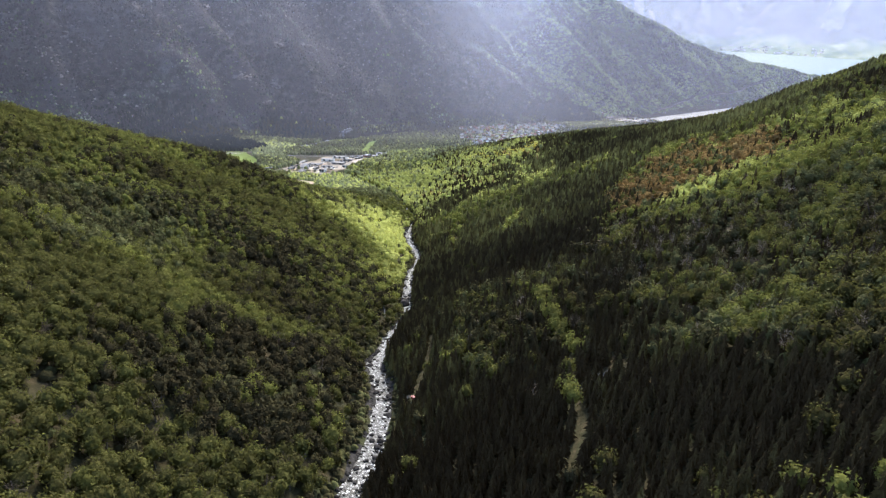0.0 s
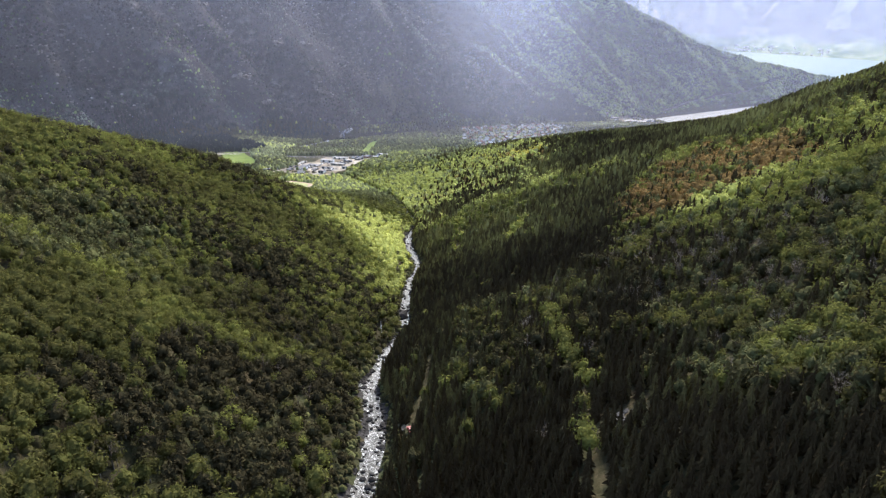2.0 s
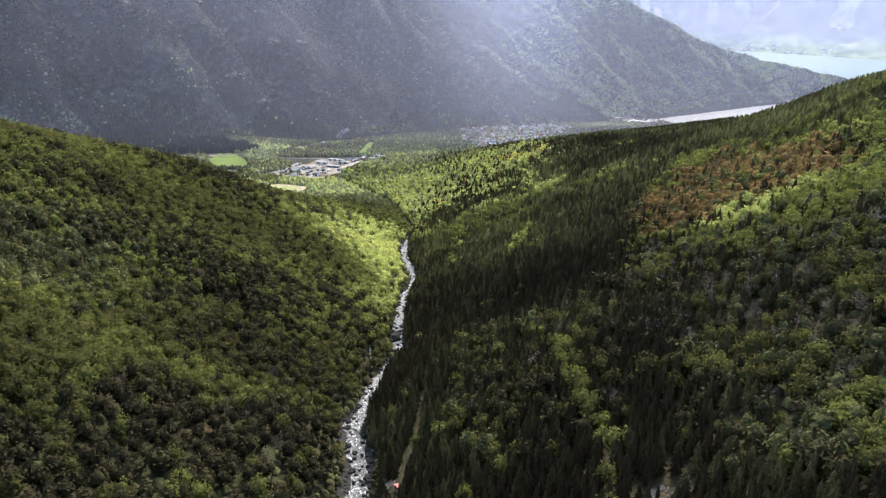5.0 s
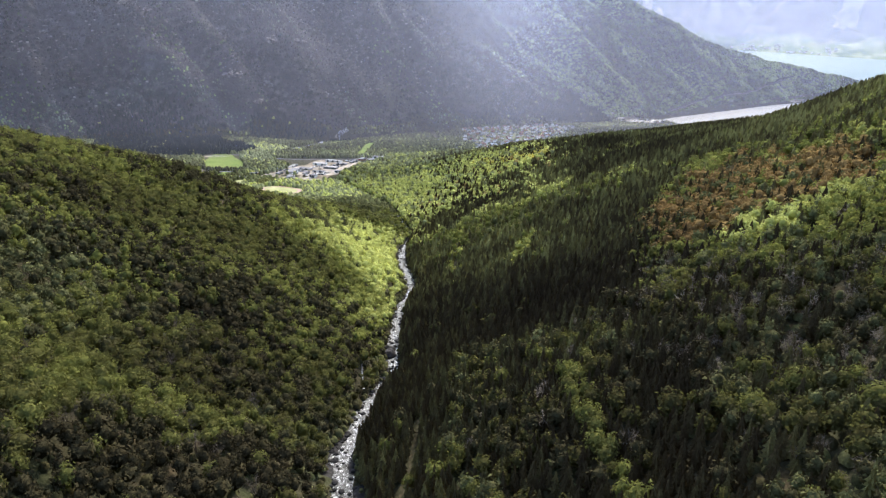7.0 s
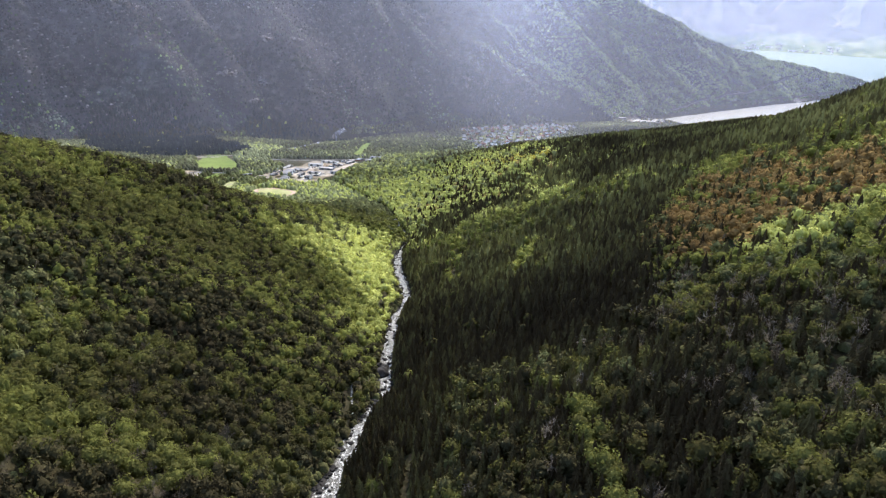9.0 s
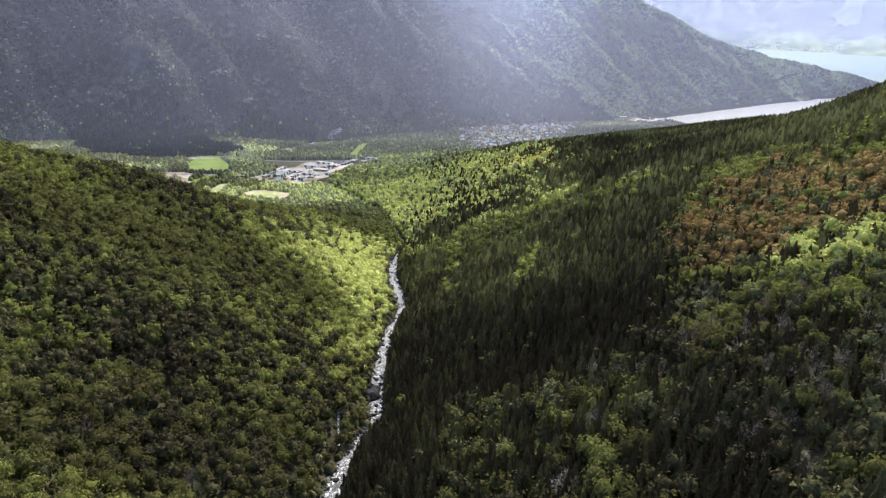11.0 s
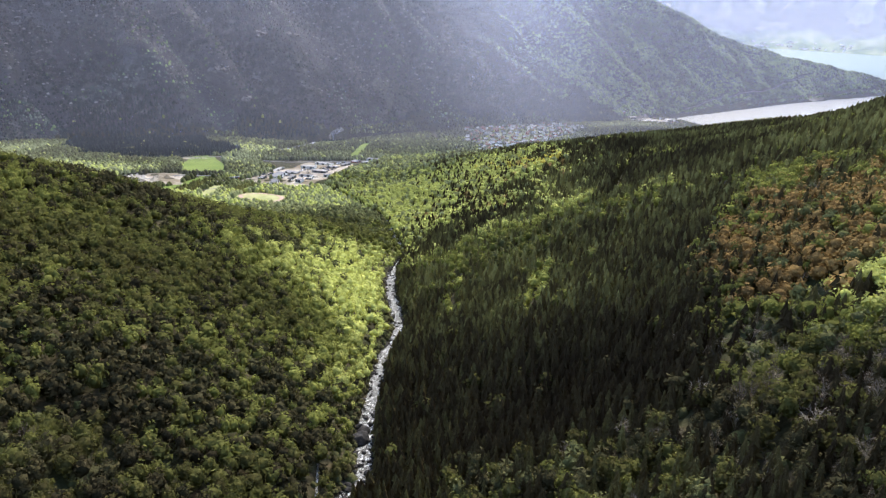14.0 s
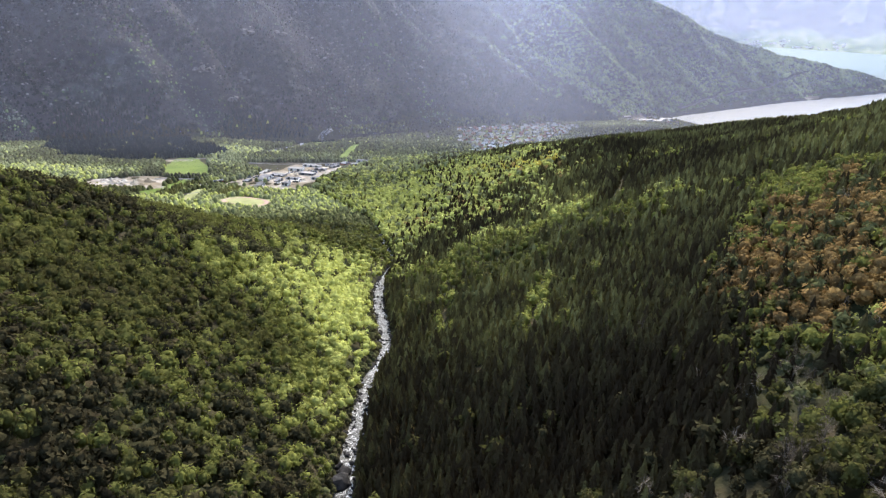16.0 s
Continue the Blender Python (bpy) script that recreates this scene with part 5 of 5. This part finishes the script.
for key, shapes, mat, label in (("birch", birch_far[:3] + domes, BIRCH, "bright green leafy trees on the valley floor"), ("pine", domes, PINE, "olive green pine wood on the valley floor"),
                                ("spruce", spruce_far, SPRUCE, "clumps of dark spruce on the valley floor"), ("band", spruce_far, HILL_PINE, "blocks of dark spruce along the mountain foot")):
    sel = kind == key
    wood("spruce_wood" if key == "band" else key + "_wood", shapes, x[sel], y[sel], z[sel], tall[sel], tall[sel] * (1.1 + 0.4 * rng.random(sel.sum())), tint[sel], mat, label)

# trees and scrub on the great mountain
OUTCROPS = ((-543, 1796, 16, 22, 22), (-528, 1775, 10, 12, 9), (-408, 1777, 12, 9, 9), (-411, 1722, 12, 14, 14), (-472, 1662, 20, 9, 12), (-418, 1648, 11, 4, 6),
            (-658, 1817, 26, 7, 9), (-718, 1786, 24, 6, 7), (-349, 1819, 14, 5, 5), (-60, 2025, 8, 22, 10), (-873, 1667, 8, 18, 7), (-600, 1830, 18, 9, 6))
x, y = scatter(-1300, 1720, 1000, 3000, 6.1, 15)
d = foot_distance(x, y)
cover = woodland(x, y)
free = (d > 12) & (d < 540) & ~dark_band(x, y) & (height(x, y) > 2) & (rng.random(len(x)) < np.where(cover > 0.47, 0.95, 0.6))
free &= height(x, y) < 420
for pts in HILL_ROADS:
    free &= near_line(x, y, pts) > 5
for cx0, cy0, rx, ry, count in OUTCROPS:
    free &= np.hypot((x - cx0) / (rx + 4), (y + 4 - cy0) / (ry + 9)) > 1
x, y, d = x[free], y[free], d[free]
z = height(x, y) - 0.4
tall = (3.2 + 3.6 * rng.random(len(x)) ** 1.5 + 3.0 * rough(x, y, 60, 33, 3)) * (1 + 0.4 * step(x, 50, 400))
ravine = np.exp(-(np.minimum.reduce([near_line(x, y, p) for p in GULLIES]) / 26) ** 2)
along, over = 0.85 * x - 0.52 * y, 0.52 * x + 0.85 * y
# trees along the gullies are tinted darker, shade painted into their colour
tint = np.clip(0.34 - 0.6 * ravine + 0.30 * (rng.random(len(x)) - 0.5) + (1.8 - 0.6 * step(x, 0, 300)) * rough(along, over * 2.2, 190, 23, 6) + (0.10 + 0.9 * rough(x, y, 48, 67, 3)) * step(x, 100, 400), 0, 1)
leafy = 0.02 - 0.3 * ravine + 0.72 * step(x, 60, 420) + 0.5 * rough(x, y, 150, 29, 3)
u = rng.random(len(x))
share = 0.62 - 0.34 * step(d, 60, 320) * (1 - step(x, 0, 500)) + 0.5 * rough(x, y, 90, 37, 3) + 0.5 * ravine
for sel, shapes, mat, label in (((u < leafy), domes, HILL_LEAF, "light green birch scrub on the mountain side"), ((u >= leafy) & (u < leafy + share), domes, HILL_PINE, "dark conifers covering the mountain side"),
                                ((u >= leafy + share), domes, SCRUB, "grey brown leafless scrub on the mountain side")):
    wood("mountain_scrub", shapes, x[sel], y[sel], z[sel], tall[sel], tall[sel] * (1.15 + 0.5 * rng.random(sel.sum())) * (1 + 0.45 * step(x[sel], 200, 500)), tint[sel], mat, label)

# bare rock showing through on the mountain, and cleared ground beyond the fjord
def crag_mesh(seed, reach_x, reach_y, count):
    """A group of worn ledges and slabs that stand out of the slope."""
    r = random.Random(seed)
    bm = bmesh.new()
    for k in range(count):
        q = r.random() ** 0.5
        a = 6.283 * r.random()
        ox, oy = reach_x * q * math.cos(a), reach_y * q * math.sin(a)
        size = (2.6 + 5.5 * r.random() ** 2) * (1.15 - 0.5 * q)
        made = bmesh.ops.create_icosphere(bm, subdivisions=2, radius=1.0)["verts"]
        shift = Vector((r.random() * 9, r.random() * 9, k))
        turn = Matrix.Rotation(r.random() * 3.0, 3, "Z")
        for v in made:
            p = v.co * (1 + 0.6 * noise.noise(v.co * 1.2 + shift) + 0.25 * noise.noise(v.co * 3.1 + shift))
            p = turn @ Vector((p.x * size * 1.7, p.y * size, p.z * size * 0.8))
            v.co = p + Vector((ox, oy, 0.92 * oy))
    me = bpy.data.meshes.new("rock_outcrop")
    bm.to_mesh(me)
    bm.free()
    me.materials.append(PALE_ROCK)
    return me


q = np.random.default_rng(83)
lx, ly = q.uniform(-1150, 60, 15000), q.uniform(1250, 2150, 15000)
ld = foot_distance(lx, ly)
patchy = rough(0.85 * lx - 0.52 * ly, 2.4 * (0.52 * lx + 0.85 * ly), 210, 91, 4)
ledge = np.maximum.reduce([np.exp(-((lx - o[0]) / (2.2 * o[2] + 14)) ** 2 - ((ly - o[1]) / (2.2 * o[3] + 14)) ** 2) for o in OUTCROPS])
free = (ld > 70) & (ld < 520) & (patchy + 0.00022 * ld + 0.25 * ledge > 0.16)
lx, ly, lt = lx[free][:2400], ly[free][:2400], q.uniform(0, 6.283, free.sum())[:2400]
ls = 1.0 + 3.2 * q.random(len(lx)) ** 2.4
rock_v, rock_f = core([(-0.3, 0.9), (0.3, 0.8)], 8, 0.4)
RV = rock_v * [1.25, 0.9, 1.2]
RV = np.stack([RV[None, :, 0] * np.cos(lt)[:, None] - RV[None, :, 1] * np.sin(lt)[:, None], RV[None, :, 0] * np.sin(lt)[:, None] + RV[None, :, 1] * np.cos(lt)[:, None], np.repeat(RV[None, :, 2], len(lt), 0)], -1)
VV = RV * ls[:, None, None] + np.stack([lx, ly, height(lx, ly) + 1.2], -1)[:, None]
ledges = sheet("loose_rocks", VV.reshape(-1, 3), (rock_f[None] + (np.arange(len(lx)) * len(rock_v))[:, None, None]).reshape(-1, 3), [PALE_ROCK], smooth=False)
tagged(ledges, "pale grey rocks and ledges strewn over the mountain side", "rocks", kind="stuff")
for i, (cx0, cy0, rx, ry, count) in enumerate(OUTCROPS):
    ob = tagged(new("rock_outcrop", crag_mesh(300 + i, rx, ry, count)), "pale bare rock outcrop on the wooded mountain side", "rock", "outcrops on the mountain")
    ob.location = (cx0, cy0, float(height(cx0, cy0)) + 3.4)
for cx0, cy0, rx, ry, turn, mat in ((2424, 4497, 60, 90, -45, CLEARED), (1761, 4880, 36, 50, -20, CLEARED), (1323, 4914, 30, 60, 0, CLEARED), (1390, 4870, 40, 30, 20, CLEARED), (1968, 4914, 50, 25, -30, CLEARED),
                                    (2005, 4703, 90, 40, -40, CLEARED)):
    patch("hillside_clearing", cx0, cy0, rx, ry, turn, mat, 9.0, "pale cleared fields on the hillside across the fjord", "field", 0.4, 14)
ribbon("road", [(2074, 4807), (2110, 4812), (2173, 4824)], 12.0, CLEARED, 8.0, "pale track climbing the hillside across the fjord", "road")


# a small red car parked at the end of the forest track
def wheel_mesh():
    bm = bmesh.new()
    bmesh.ops.create_cone(bm, cap_ends=True, segments=14, radius1=0.34, radius2=0.34, depth=0.22, matrix=Matrix.Rotation(radians(90), 4, "Y"))
    bmesh.ops.bevel(bm, geom=[e for e in bm.edges if abs(e.verts[0].co.x - e.verts[1].co.x) < 1e-4], offset=0.04, segments=2, affect="EDGES")
    return bm


def shaped(size, at, taper=1.0, bevel=0.12):
    bm = bmesh.new()
    bmesh.ops.create_cube(bm, size=1.0)
    for q in bm.verts:
        k = taper if q.co.z > 0 else 1.0
        q.co = Vector((q.co.x * size[0] * (1 + (k - 1) * 0.6), q.co.y * size[1] * k, q.co.z * size[2])) + Vector(at)
    bmesh.ops.bevel(bm, geom=bm.edges[:], offset=bevel, segments=2, affect="EDGES")
    return bm


CAR_RED, TYRE, CAR_GLASS = paint("car_red", (0.30, 0.03, 0.02), 0.4), paint("tyre_rubber", (0.03, 0.03, 0.03), 0.9), paint("car_glass", (0.03, 0.04, 0.05), 0.1)
car = tagged(new("car"), "small bright red car parked at the end of the track", "car")
car.matrix_basis = pose(-12.6, 258.5, float(height(-12.6, 258.5)) + 0.3, 0, 0, 25)
body = part("body", shaped((1.8, 4.2, 0.75), (0, 0, 0.75)), CAR_RED, car)
cabin = part("cabin", shaped((1.6, 2.3, 0.65), (0, -0.2, 1.4), 0.75), CAR_GLASS, car, "dark glazed cabin")
part("roof", shaped((1.35, 1.6, 0.08), (0, -0.2, 1.74), 1.0, 0.03), CAR_RED, car)
for wx0 in (-0.85, 0.85):
    for wy0 in (-1.3, 1.3):
        w = part("wheel", wheel_mesh(), TYRE, car, "black rubber wheel")
        w.location = (wx0, wy0, 0.34)
        hub = bmesh.new()
        bmesh.ops.create_cone(hub, cap_ends=True, segments=10, radius1=0.18, radius2=0.14, depth=0.26, matrix=Matrix.Rotation(radians(90), 4, "Y"))
        part("rim", hub, ROOF_PALE, w, "grey wheel rim")
patch("gravel_pad", -16.6, 264.5, 2.8, 2.0, 20, GRAVEL, 0.15, "small pale gravel turning place by the stream", "gravel", 0.3, 8)


# ---- translucent sheets added to stand in for haze and the sunbeam ----
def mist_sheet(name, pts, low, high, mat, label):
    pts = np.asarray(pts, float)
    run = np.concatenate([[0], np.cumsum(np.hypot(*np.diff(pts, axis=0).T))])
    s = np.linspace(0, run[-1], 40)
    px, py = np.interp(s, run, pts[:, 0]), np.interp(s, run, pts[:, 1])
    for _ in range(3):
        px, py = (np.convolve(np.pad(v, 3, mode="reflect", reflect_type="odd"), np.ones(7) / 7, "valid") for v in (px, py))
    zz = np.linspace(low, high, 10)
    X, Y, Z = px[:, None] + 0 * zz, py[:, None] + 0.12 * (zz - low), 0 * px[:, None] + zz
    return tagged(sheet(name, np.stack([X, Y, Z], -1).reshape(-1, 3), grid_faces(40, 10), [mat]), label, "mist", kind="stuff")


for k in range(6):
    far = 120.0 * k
    mist_sheet("valley_haze_sheet", [(-2300 - far, 500 + far), (-1100, 1000 + far), (-500, 1130 + far), (0, 1180 + far), (500, 1300 + 1.1 * far), (1000, 1600 + 1.2 * far), (1900, 2300 + 1.2 * far)], -5, 720, VALLEY_HAZE_SHEET, "added translucent sheet that stands in for bluish haze over the valley")
mist_sheet("sunbeam_sheet", [(-200, 1480), (100, 1460), (400, 1560), (800, 1990)], 40, 700, SUNBEAM_SHEET, "added translucent sheet that imitates a hazy sunbeam over the town")
mist_sheet("fjord_haze_sheet", [(300, 4400), (1150, 3900), (1700, 3600), (2600, 3100), (3600, 2600)], -2, 700, FJORD_HAZE_SHEET, "added translucent sheet that stands in for haze beyond the fjord")
